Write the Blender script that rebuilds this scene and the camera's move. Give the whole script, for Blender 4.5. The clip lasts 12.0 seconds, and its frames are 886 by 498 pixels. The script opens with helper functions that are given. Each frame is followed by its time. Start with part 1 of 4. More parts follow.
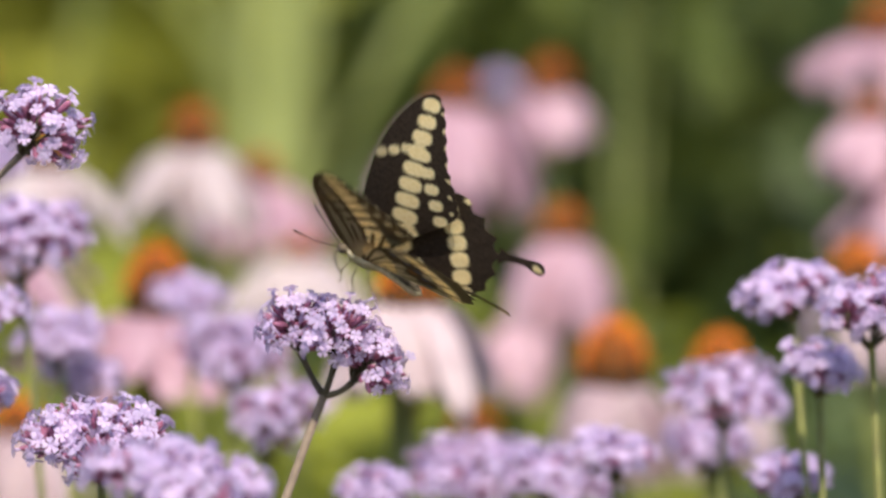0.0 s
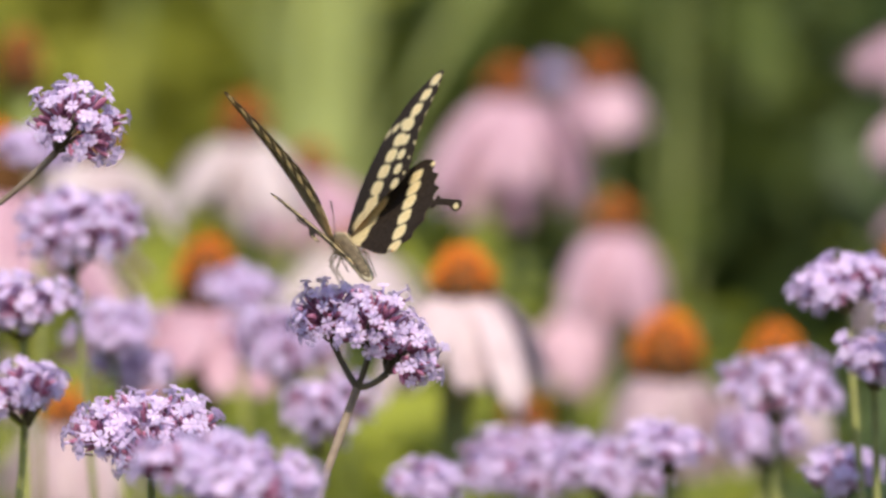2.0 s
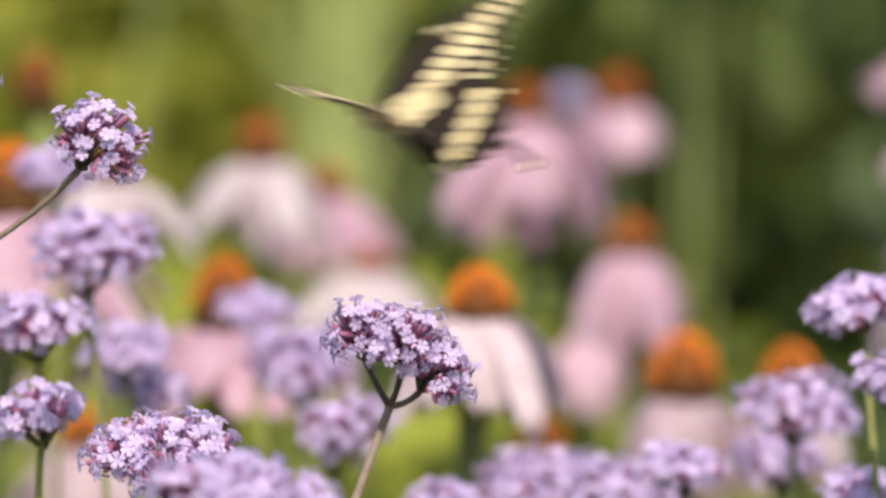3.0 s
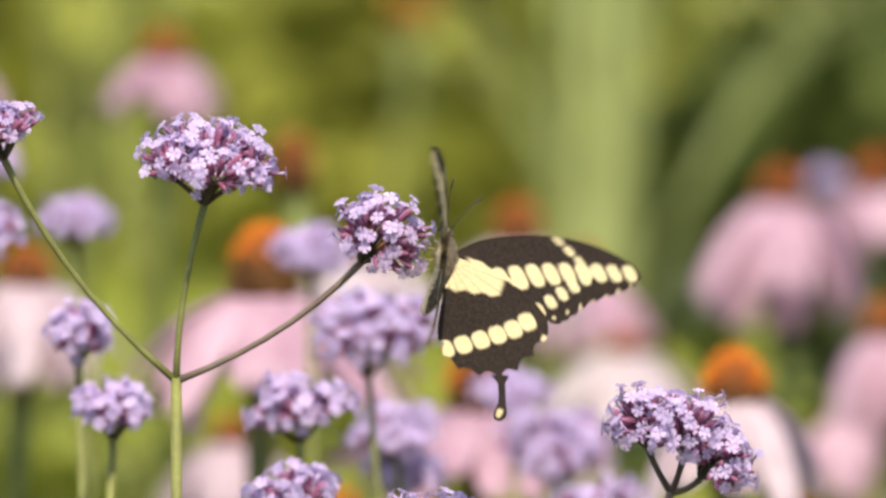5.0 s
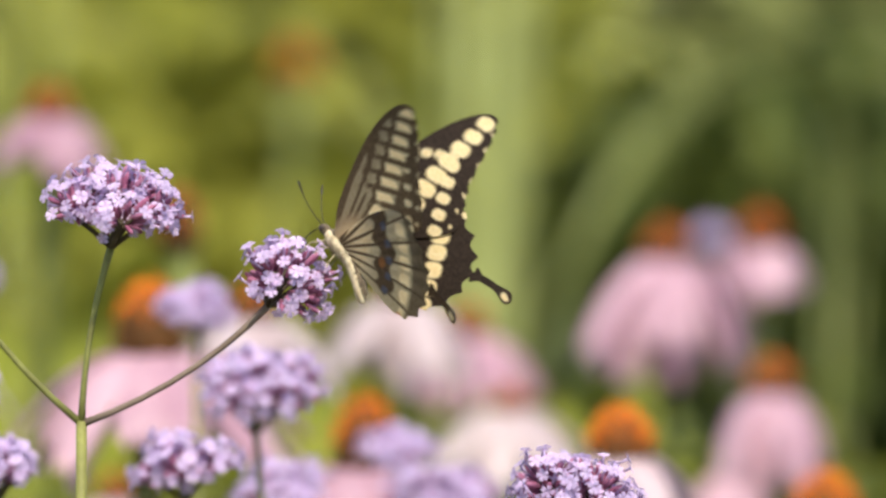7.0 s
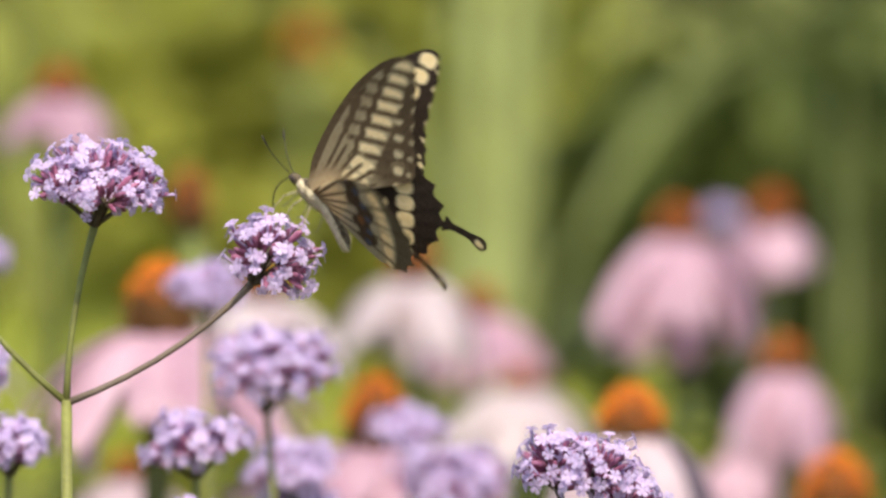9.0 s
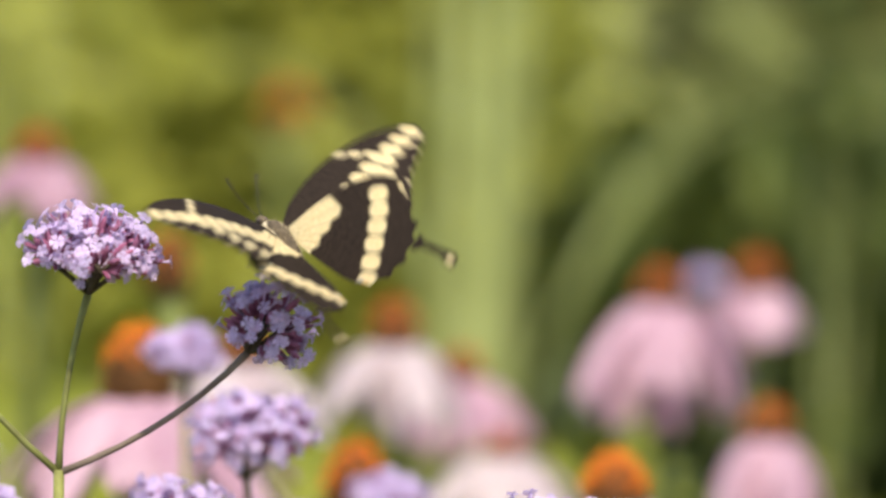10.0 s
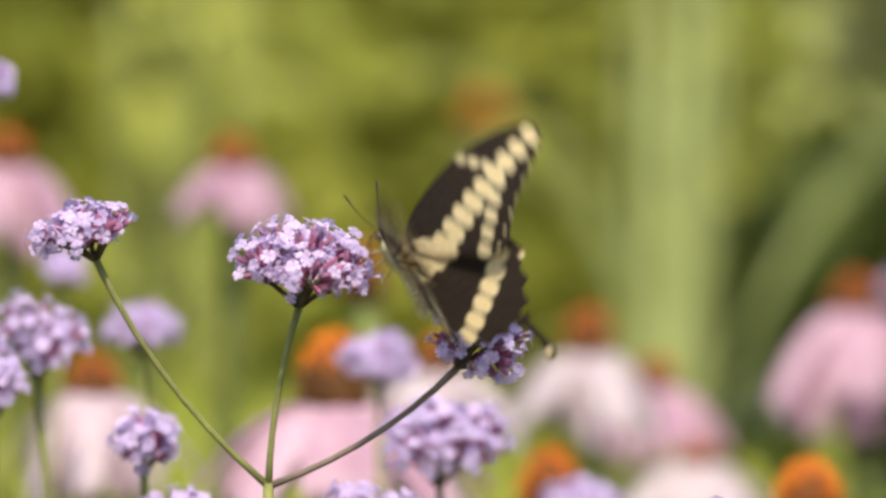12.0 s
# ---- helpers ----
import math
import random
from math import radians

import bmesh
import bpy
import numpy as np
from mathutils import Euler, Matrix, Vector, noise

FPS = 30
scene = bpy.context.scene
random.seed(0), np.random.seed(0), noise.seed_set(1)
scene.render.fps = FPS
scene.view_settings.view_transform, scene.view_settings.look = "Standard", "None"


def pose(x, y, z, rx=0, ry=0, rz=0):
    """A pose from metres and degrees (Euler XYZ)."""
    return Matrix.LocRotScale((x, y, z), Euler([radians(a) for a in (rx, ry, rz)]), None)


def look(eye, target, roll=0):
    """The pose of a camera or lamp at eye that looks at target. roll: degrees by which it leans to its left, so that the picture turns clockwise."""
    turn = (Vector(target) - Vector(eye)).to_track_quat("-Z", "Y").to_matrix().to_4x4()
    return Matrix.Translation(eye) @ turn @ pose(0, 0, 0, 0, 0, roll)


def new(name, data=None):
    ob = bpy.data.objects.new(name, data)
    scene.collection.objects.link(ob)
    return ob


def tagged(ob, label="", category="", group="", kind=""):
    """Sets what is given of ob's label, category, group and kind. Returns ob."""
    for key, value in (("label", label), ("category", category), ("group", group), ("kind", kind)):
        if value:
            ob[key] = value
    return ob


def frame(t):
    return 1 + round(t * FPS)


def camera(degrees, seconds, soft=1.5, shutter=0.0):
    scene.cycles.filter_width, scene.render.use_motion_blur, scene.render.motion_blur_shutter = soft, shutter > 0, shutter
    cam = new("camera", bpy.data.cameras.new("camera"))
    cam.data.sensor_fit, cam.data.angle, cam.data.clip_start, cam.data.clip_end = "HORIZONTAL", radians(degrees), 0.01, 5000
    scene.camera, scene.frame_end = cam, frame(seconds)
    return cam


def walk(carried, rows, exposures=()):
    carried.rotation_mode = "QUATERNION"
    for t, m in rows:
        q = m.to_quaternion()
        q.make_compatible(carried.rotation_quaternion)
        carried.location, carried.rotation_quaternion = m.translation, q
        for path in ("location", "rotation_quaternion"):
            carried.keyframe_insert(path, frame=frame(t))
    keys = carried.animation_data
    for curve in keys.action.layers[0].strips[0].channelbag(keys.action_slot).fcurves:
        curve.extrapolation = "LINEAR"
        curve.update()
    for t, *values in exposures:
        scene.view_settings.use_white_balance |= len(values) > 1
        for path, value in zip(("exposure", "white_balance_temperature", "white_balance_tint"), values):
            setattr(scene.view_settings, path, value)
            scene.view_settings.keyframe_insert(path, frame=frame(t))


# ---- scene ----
# A swallowtail feeding on tall purple verbena in front of a bed of coneflowers.
# The camera stands 2.4 m off with a long lens and pans after it.
cam = camera(6.8, 12.0, soft=2.7, shutter=0.5)
cam.data.dof.use_dof = True
cam.data.dof.focus_distance = 2.405
cam.data.dof.aperture_fstop = 8.6
EYE = Vector((0.0, 0.0, 1.25))
AIM = Vector((0.0, math.cos(radians(5)), -math.sin(radians(5))))


def seat(forth, left, up):
    """The camera's pose: metres forth from its stand, degrees to the left and degrees of tilt."""
    spot = EYE + AIM * forth
    return pose(spot.x, spot.y, spot.z, 90 + up, 0, left)


walk(cam, [
    (0, seat(-0.0360, -0.4772, -5.0285)),
    (0.5, seat(-0.0360, -0.5724, -5.0994)),
    (1, seat(-0.0360, -0.5533, -4.8796)),
    (1.5, seat(-0.0360, -0.4837, -4.7696)),
    (2, seat(-0.0198, -0.0776, -5.0896)),
    (2.5, seat(-0.0195, 0.0000, -5.0000)),
    (3, seat(-0.0199, 0.0513, -4.9252)),
    (3.1, seat(-0.0199, -0.0043, -4.8958)),
    (3.2, seat(-0.0199, 0.0130, -4.8090)),
    (3.3, seat(-0.0199, -0.0217, -4.6744)),
    (3.4, seat(-0.0199, 0.0000, -4.5659)),
    (3.5, seat(-0.0199, 0.2809, -4.5936)),
    (3.6, seat(-0.0199, 0.6729, -4.6049)),
    (3.7, seat(-0.0199, 1.1911, -4.6099)),
    (5.3, seat(-0.0200, 2.0240, -4.2209)),
    (5.5, seat(-0.0203, 1.9424, -4.1883)),
    (6, seat(-0.0201, 1.7764, -4.1096)),
    (6.5, seat(-0.0206, 1.2832, -3.9114)),
    (6.7, seat(-0.0206, 1.1269, -3.8506)),
    (8.3, seat(-0.0200, 1.2555, -3.9677)),
    (8.5, seat(-0.0204, 1.2422, -3.9767)),
    (9, seat(-0.0201, 1.2185, -4.0162)),
    (9.5, seat(-0.0205, 1.1820, -3.8290)),
    (10, seat(0.0180, 1.0910, -3.5097)),
    (10.5, seat(0.0180, 1.3983, -3.4176)),
    (11, seat(0.0180, 1.1196, -3.3246)),
    (11.5, seat(0.0120, 1.3415, -3.3017)),
    (11.6, seat(0.0120, 1.5553, -3.4461)),
    (11.7, seat(0.0120, 2.0107, -3.4027)),
    (11.8, seat(0.0120, 2.3618, -3.3940)),
    (11.9, seat(0.0120, 2.6045, -3.4027)),
    (12, seat(0.0120, 2.5846, -3.4533)),
], exposures=[(0.0, 0.62), (3.7, 0.65), (5.3, 0.68), (11.0, 0.69), (12.0, 0.70)])

# ---- light ----
SUN_UP, SUN_SIDE = 56.0, 8.0  # degrees of height; degrees to the right of straight behind the camera
world = bpy.data.worlds.new("sky")
scene.world = world
world.use_nodes = True
sky = world.node_tree.nodes.new("ShaderNodeTexSky")
sky.sky_type, sky.sun_disc = "NISHITA", False
sky.sun_elevation, sky.sun_rotation = radians(SUN_UP), radians(180 - SUN_SIDE)
background = world.node_tree.nodes["Background"]
background.inputs["Strength"].default_value = 0.15
world.node_tree.links.new(sky.outputs["Color"], background.inputs["Color"])
lamp = bpy.data.lights.new("sun", "SUN")
lamp.energy, lamp.angle, lamp.color = 3.8, radians(0.6), (1.0, 0.93, 0.80)
sun = new("sun", lamp)
towards = Vector((math.sin(radians(SUN_SIDE)) * math.cos(radians(SUN_UP)),
                  -math.cos(radians(SUN_SIDE)) * math.cos(radians(SUN_UP)), math.sin(radians(SUN_UP))))
sun.matrix_world = look(towards * 20, (0, 0, 0))


# ---- materials ----
def material(name):
    m = bpy.data.materials.new(name)
    m.use_nodes = True
    return m, m.node_tree.nodes, m.node_tree.links, m.node_tree.nodes["Principled BSDF"]


def noise_node(nodes, links, scale, detail=3.0):
    where = nodes.new("ShaderNodeTexCoord")
    tex = nodes.new("ShaderNodeTexNoise")
    tex.inputs["Scale"].default_value, tex.inputs["Detail"].default_value = scale, detail
    links.new(where.outputs["Object"], tex.inputs["Vector"])
    return tex


def ramp_node(nodes, links, source, stops):
    ramp = nodes.new("ShaderNodeValToRGB")
    while len(ramp.color_ramp.elements) < len(stops):
        ramp.color_ramp.elements.new(0.5)
    for e, (at, colour) in zip(ramp.color_ramp.elements, stops):
        e.position, e.color = at, (*colour, 1)
    links.new(source, ramp.inputs["Fac"])
    return ramp


def mix_node(nodes, links, fac, a, b, mode="MIX"):
    mix = nodes.new("ShaderNodeMix")
    mix.data_type, mix.blend_type = "RGBA", mode
    for socket, value in ((mix.inputs[0], fac), (mix.inputs[6], a), (mix.inputs[7], b)):
        if isinstance(value, (int, float)):
            socket.default_value = value
        elif isinstance(value, tuple):
            socket.default_value = (*value, 1)
        else:
            links.new(value, socket)
    return mix.outputs[2]


def let_through(m, colour, share):
    """Lets part of the light through a thin sheet (petal, leaf, wing)."""
    nodes, links = m.node_tree.nodes, m.node_tree.links
    glow = nodes.new("ShaderNodeBsdfTranslucent")
    both = nodes.new("ShaderNodeMixShader")
    both.inputs["Fac"].default_value = share
    links.new(colour, glow.inputs["Color"])
    links.new(nodes["Principled BSDF"].outputs["BSDF"], both.inputs[1])
    links.new(glow.outputs["BSDF"], both.inputs[2])
    links.new(both.outputs["Shader"], nodes["Material Output"].inputs["Surface"])


def plant_material(name, dark, light, scale, share=0.0, rough=0.5, island=False, tint=None, bump=0.15):
    """Two-scale noise between two colours, with a shift from piece to piece."""
    m, nodes, links, bsdf = material(name)
    big, fine = noise_node(nodes, links, scale), noise_node(nodes, links, scale * 7)
    base = ramp_node(nodes, links, big.outputs["Fac"], [(0.3, dark), (0.72, light)]).outputs["Color"]
    grain = ramp_node(nodes, links, fine.outputs["Fac"], [(0.3, (0.72, 0.72, 0.72)), (0.7, (1.1, 1.1, 1.1))]).outputs["Color"]
    colour = mix_node(nodes, links, 0.6, base, grain, "MULTIPLY")
    if island:
        pick = nodes.new("ShaderNodeNewGeometry").outputs["Random Per Island"]
    else:
        pick = nodes.new("ShaderNodeObjectInfo").outputs["Random"]
    shift = ramp_node(nodes, links, pick, [(0.0, (0.74, 0.74, 0.76)), (1.0, (1.15, 1.12, 1.1))] if tint is None else [(0.0, tint[0]), (1.0, tint[1])])
    colour = mix_node(nodes, links, 1.0, colour, shift.outputs["Color"], "MULTIPLY")
    links.new(colour, bsdf.inputs["Base Color"])
    bsdf.inputs["Roughness"].default_value = rough
    bsdf.inputs["Specular IOR Level"].default_value = 0.2
    relief = nodes.new("ShaderNodeBump")
    relief.inputs["Strength"].default_value, relief.inputs["Distance"].default_value = bump, 0.0004
    links.new(fine.outputs["Fac"], relief.inputs["Height"])
    links.new(relief.outputs["Normal"], bsdf.inputs["Normal"])
    if share:
        let_through(m, colour, share)
    return m


FLORET = plant_material("verbena_floret", (0.65, 0.49, 0.745), (0.81, 0.66, 0.875), 260, 0.42, 0.55)
FLORETS = plant_material("verbena_florets", (0.65, 0.485, 0.745), (0.82, 0.665, 0.885), 260, 0.42, 0.55, True)
CALYX = plant_material("verbena_calyx", (0.34, 0.10, 0.19), (0.57, 0.25, 0.38), 300, 0.3, 0.6, True)
STEM = plant_material("verbena_stem", (0.16, 0.155, 0.045), (0.24, 0.245, 0.065), 90, 0.0, 0.55)
STEM_MAUVE = plant_material("verbena_old_stem", (0.145, 0.105, 0.078), (0.215, 0.165, 0.118), 60, 0.0, 0.6)
STEM_PURPLE = plant_material("verbena_branch", (0.065, 0.05, 0.035), (0.13, 0.10, 0.06), 90, 0.0, 0.55)
PETAL_PINK = plant_material("coneflower_petal_pink", (0.62, 0.36, 0.445), (0.78, 0.52, 0.585), 60, 0.38, 0.5, tint=((0.68, 0.61, 0.66), (1.12, 1.16, 1.13)))
PETAL_PALE = plant_material("coneflower_petal_pale", (0.62, 0.45, 0.475), (0.74, 0.575, 0.59), 60, 0.38, 0.5, tint=((0.71, 0.64, 0.68), (1.11, 1.14, 1.12)))
PETAL_WHITE = plant_material("coneflower_petal_white", (0.66, 0.52, 0.53), (0.76, 0.64, 0.63), 60, 0.38, 0.5, tint=((0.80, 0.76, 0.78), (1.03, 1.05, 1.03)))
SPIKE = plant_material("cone_spike", (0.56, 0.11, 0.003), (0.85, 0.23, 0.005), 120, 0.0, 0.5, True)
SPIKE_BASE = plant_material("cone_spike_base", (0.07, 0.030, 0.006), (0.19, 0.075, 0.012), 120, 0.0, 0.6, True)
SPIKE_OLD = plant_material("cone_spike_old", (0.29, 0.062, 0.004), (0.52, 0.13, 0.008), 120, 0.0, 0.55, True)
CONE = plant_material("cone_heart", (0.045, 0.020, 0.005), (0.11, 0.045, 0.009), 150, 0.0, 0.7)
FLOWER_STEM = plant_material("coneflower_stem", (0.10, 0.12, 0.03), (0.18, 0.20, 0.05), 60, 0.0, 0.6)
LEAF = plant_material("bed_leaf", (0.17, 0.20, 0.020), (0.34, 0.35, 0.045), 30, 0.3, 0.5, True)
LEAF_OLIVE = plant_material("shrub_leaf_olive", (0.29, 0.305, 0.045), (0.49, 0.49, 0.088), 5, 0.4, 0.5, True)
# The shade over the right of the planting is put into this leaf colour.
LEAF_SHADE_TINT = plant_material("leaf_shade_tint", (0.054, 0.080, 0.025), (0.135, 0.175, 0.056), 8, 0.2, 0.5, True)
LEAF_SHOOT = plant_material("shrub_leaf_young", (0.075, 0.10, 0.020), (0.16, 0.19, 0.04), 12, 0.3, 0.5, True)
LEAF_GREY = plant_material("hedge_leaf", (0.28, 0.31, 0.10), (0.49, 0.52, 0.20), 4, 0.3, 0.5, True)
BLADE = plant_material("grass_blade", (0.28, 0.31, 0.095), (0.45, 0.48, 0.17), 20, 0.25, 0.45)
SOIL = plant_material("garden_soil", (0.035, 0.028, 0.016), (0.09, 0.085, 0.03), 5, 0.0, 0.9)


def wing_material(name, upper):
    """Markings are stored on the wing's points: cream, orange, blue, and the dark of veins and borders."""
    m, nodes, links, bsdf = material(name)
    marks = nodes.new("ShaderNodeAttribute")
    marks.attribute_name = "marks"
    split = nodes.new("ShaderNodeSeparateColor")
    links.new(marks.outputs["Color"], split.inputs["Color"])
    fine = noise_node(nodes, links, 900)
    if upper:
        ground, pale = ((0.026, 0.018, 0.013), (0.050, 0.034, 0.024)), ((0.78, 0.62, 0.32), (0.90, 0.75, 0.45))
    else:
        ground, pale = ((0.060, 0.036, 0.018), (0.12, 0.075, 0.040)), ((0.84, 0.67, 0.37), (0.95, 0.81, 0.50))
    dark = ramp_node(nodes, links, fine.outputs["Fac"], [(0.3, ground[0]), (0.7, ground[1])]).outputs["Color"]
    light = ramp_node(nodes, links, fine.outputs["Fac"], [(0.3, pale[0]), (0.7, pale[1])]).outputs["Color"]
    colour = mix_node(nodes, links, split.outputs["Red"], dark, light)
    colour = mix_node(nodes, links, split.outputs["Green"], colour, (0.55, 0.20, 0.05))
    colour = mix_node(nodes, links, split.outputs["Blue"], colour, (0.12, 0.15, 0.22))
    links.new(colour, bsdf.inputs["Base Color"])
    bsdf.inputs["Roughness"].default_value = 0.75
    bsdf.inputs["Specular IOR Level"].default_value = 0.12
    relief = nodes.new("ShaderNodeBump")
    relief.inputs["Strength"].default_value, relief.inputs["Distance"].default_value = 0.2, 0.0001
    links.new(fine.outputs["Fac"], relief.inputs["Height"])
    links.new(relief.outputs["Normal"], bsdf.inputs["Normal"])
    let_through(m, colour, 0.42)
    return m


WING_TOP = wing_material("wing_upper_scales", True)
WING_UNDER = wing_material("wing_under_scales", False)
FUR_PALE = plant_material("butterfly_fur_pale", (0.60, 0.48, 0.29), (0.86, 0.74, 0.48), 500, 0.0, 0.8, bump=0.5)
FUR_DARK = plant_material("butterfly_fur_dark", (0.05, 0.037, 0.025), (0.17, 0.13, 0.08), 500, 0.0, 0.8, bump=0.5)
CHITIN = plant_material("butterfly_chitin", (0.025, 0.018, 0.012), (0.06, 0.042, 0.03), 600, 0.0, 0.35)
LEG_PALE = plant_material("butterfly_leg", (0.20, 0.17, 0.10), (0.42, 0.36, 0.22), 600, 0.0, 0.5)


# ---- mesh tools ----
def mesh_from(name, verts, faces, *mats):
    me = bpy.data.meshes.new(name)
    me.from_pydata([tuple(map(float, v)) for v in verts], [], [tuple(map(int, f)) for f in faces])
    for m in mats:
        me.materials.append(m)
    for p in me.polygons:
        p.use_smooth = True
    me.update()
    return me


def piece(name, me, parent=None, m=None, label=""):
    """Links a mesh as one object, under a thing or under a part."""
    ob = new(name, me)
    ob.parent = parent
    if m is not None:
        ob.matrix_basis = m
    return tagged(ob, label)


def tube(points, radii, sides=7):
    """Verts and faces of a tapered tube along points, closed at both ends."""
    points = [Vector(p) for p in points]
    verts, faces, side = [], [], None
    for i, p in enumerate(points):
        ahead = (points[min(i + 1, len(points) - 1)] - points[max(i - 1, 0)]).normalized()
        side = ahead.orthogonal().normalized() if side is None else (side - ahead * side.dot(ahead)).normalized()
        other = ahead.cross(side)
        for k in range(sides):
            a = 2 * math.pi * k / sides
            verts.append(p + radii[i] * (math.cos(a) * side + math.sin(a) * other))
    for i in range(len(points) - 1):
        for k in range(sides):
            a, b = i * sides + k, i * sides + (k + 1) % sides
            faces.append((a, b, b + sides, a + sides))
    faces.append(tuple(range(sides))[::-1])
    faces.append(tuple((len(points) - 1) * sides + k for k in range(sides)))
    return verts, faces


def joined(lumps):
    """Joins (verts, faces) lumps into one."""
    verts, faces = [], []
    for v, f in lumps:
        n = len(verts)
        verts.extend(v)
        faces.extend(tuple(i + n for i in face) for face in f)
    return verts, faces


def placed(template, matrices):
    """Many placed copies of one small template, as one verts-and-faces lump."""
    verts = np.array([tuple(v) for v in template[0]])
    out_v, out_f = [], []
    for i, m in enumerate(matrices):
        a = np.array(m)
        out_v.append(verts @ a[:3, :3].T + a[:3, 3])
        out_f.extend(tuple(j + i * len(verts) for j in f) for f in template[1])
    return np.concatenate(out_v), out_f


def bow(a, b, sag, n=7):
    """Points of a gently bent line from a to b; sag is a vector that bends its middle."""
    a, b, sag = Vector(a), Vector(b), Vector(sag)
    return [a.lerp(b, i / (n - 1)) + sag * (4 * (i / (n - 1)) * (1 - i / (n - 1))) for i in range(n)]


def facing(spot, way, spin=0.0, size=1.0):
    """A pose at spot whose z looks along way."""
    turn = Vector(way).to_track_quat("Z", "Y").to_matrix().to_4x4()
    return Matrix.Translation(spot) @ turn @ Matrix.Rotation(spin, 4, "Z") @ Matrix.Diagonal((size, size, size, 1))


# ---- ground ----
def ground_sheet():
    n, half = 60, 300.0
    xs = np.sign(np.linspace(-1, 1, n)) * np.abs(np.linspace(-1, 1, n)) ** 3 * half
    rng = np.random.default_rng(3)
    verts = [(x, y + 5, rng.normal(0, 0.012) if abs(x) < 20 and abs(y) < 20 else 0.0) for y in xs for x in xs]
    faces = [(j * n + i, j * n + i + 1, (j + 1) * n + i + 1, (j + 1) * n + i) for j in range(n - 1) for i in range(n - 1)]
    tagged(piece("ground", mesh_from("ground", verts, faces, SOIL)), "dark soil of a planted garden bed", "ground", kind="structure")


ground_sheet()


# ---- leafy growth behind and below ----
def leaf_template(length, width, fold=0.25, droop=0.2):
    """A pointed leaf of two halves, along +y, 12 faces."""
    verts, faces = [], []
    for i in range(6):
        s = i / 5
        w = width * (math.sin(math.pi * min(1, s * 0.92 + 0.08)) ** 0.8) * 0.5
        for k in (-1, 0, 1):
            verts.append(Vector((k * w, s * length, fold * abs(k) * w - droop * length * s * s)))
    for i in range(5):
        a = i * 3
        faces += [(a, a + 1, a + 4, a + 3), (a + 1, a + 2, a + 5, a + 4)]
    return verts, faces


def leaf_mass(name, label, mat, spots, size, seed, upright=0.4):
    rng = np.random.default_rng(seed)
    template = leaf_template(1.0, 0.36)
    poses = []
    for x, y, z in spots:
        s = size * rng.uniform(0.6, 1.4)
        turn = Euler((rng.normal(upright, 0.6), rng.normal(0, 0.35), rng.uniform(0, 6.28)))
        poses.append(Matrix.LocRotScale((x, y, z), turn, (s, s, s)))
    verts, faces = placed(template, poses)
    return tagged(piece(name, mesh_from(name, verts, faces, mat)), label, "foliage", kind="stuff")


def bank(x0, x1, y0, y1, z0, z1, count, seed, lumps, loose=0.10):
    """Leaf spots gathered round random lumps, so that the growth has hollows and an uneven top."""
    rng = np.random.default_rng(seed)
    hearts = np.stack([rng.uniform(x0, x1, lumps), rng.uniform(y0, y1, lumps), z0 + (z1 - z0) * rng.uniform(0, 1, lumps)], 1)
    pick = hearts[rng.integers(0, lumps, count)]
    spots = pick + rng.normal(0, 1, (count, 3)) * loose
    return spots[spots[:, 2] > 0.02]


def slope(x0, x1, y0, y1, z1, count, seed, loose=0.05):
    """Leaf spots over the rounded sunny face of a shrub that rises from y0 to y1."""
    rng = np.random.default_rng(seed)
    x, s = rng.uniform(x0, x1, count), rng.uniform(0, 1, count)
    swell = 0.17 * np.sin(x * 7.3 + seed) * np.sin(s * 9.0 + x * 4.1) + 0.10 * np.sin(x * 17.0 - s * 13.0)
    y = y0 + (y1 - y0) * s ** 1.3 + swell + rng.normal(0, loose, count)
    return np.stack([x, y, np.maximum(0.02, z1 * s + 0.5 * swell + rng.normal(0, loose, count))], 1)


leaf_mass("bed_foliage", "low green leaves of the flower bed", LEAF, bank(-0.75, 0.75, 2.8, 3.5, 0.1, 0.55, 3600, 11, 120), 0.075, 12)
leaf_mass("bed_foliage", "knee-high green leaves among the coneflowers", LEAF, bank(-0.85, 0.14, 3.7, 5.0, 0.1, 0.72, 6500, 13, 200), 0.075, 14)
# Right end of the bed: darkened by leaf colour to stand for shade.
leaf_mass("bed_foliage", "bed leaves with shade put into their dark green", LEAF_SHADE_TINT, bank(0.12, 0.9, 3.9, 5.2, 0.1, 0.64, 6000, 15, 180), 0.08, 16)
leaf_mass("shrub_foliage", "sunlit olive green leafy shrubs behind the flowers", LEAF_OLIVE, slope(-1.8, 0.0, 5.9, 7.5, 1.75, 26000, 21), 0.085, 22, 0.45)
# This shrub's shade likewise comes from its leaf colour.
leaf_mass("shrub_foliage", "shrub behind the flowers, shade put into its dark green", LEAF_SHADE_TINT, bank(0.04, 1.5, 6.0, 7.2, 0.15, 0.76, 15000, 31, 330), 0.11, 32, 0.8)
leaf_mass("shrub_foliage", "mid-green leafy shoots rising above the dark shrub", LEAF_SHOOT, bank(0.05, 0.24, 6.0, 6.7, 0.50, 0.83, 2200, 35, 80, 0.06), 0.10, 36, 0.9)
leaf_mass("hedge_foliage", "dense grey-green hedge closing the garden", LEAF_GREY, slope(-4.5, 4.5, 8.0, 9.6, 2.1, 32000, 41, 0.08), 0.16, 42, 0.45)


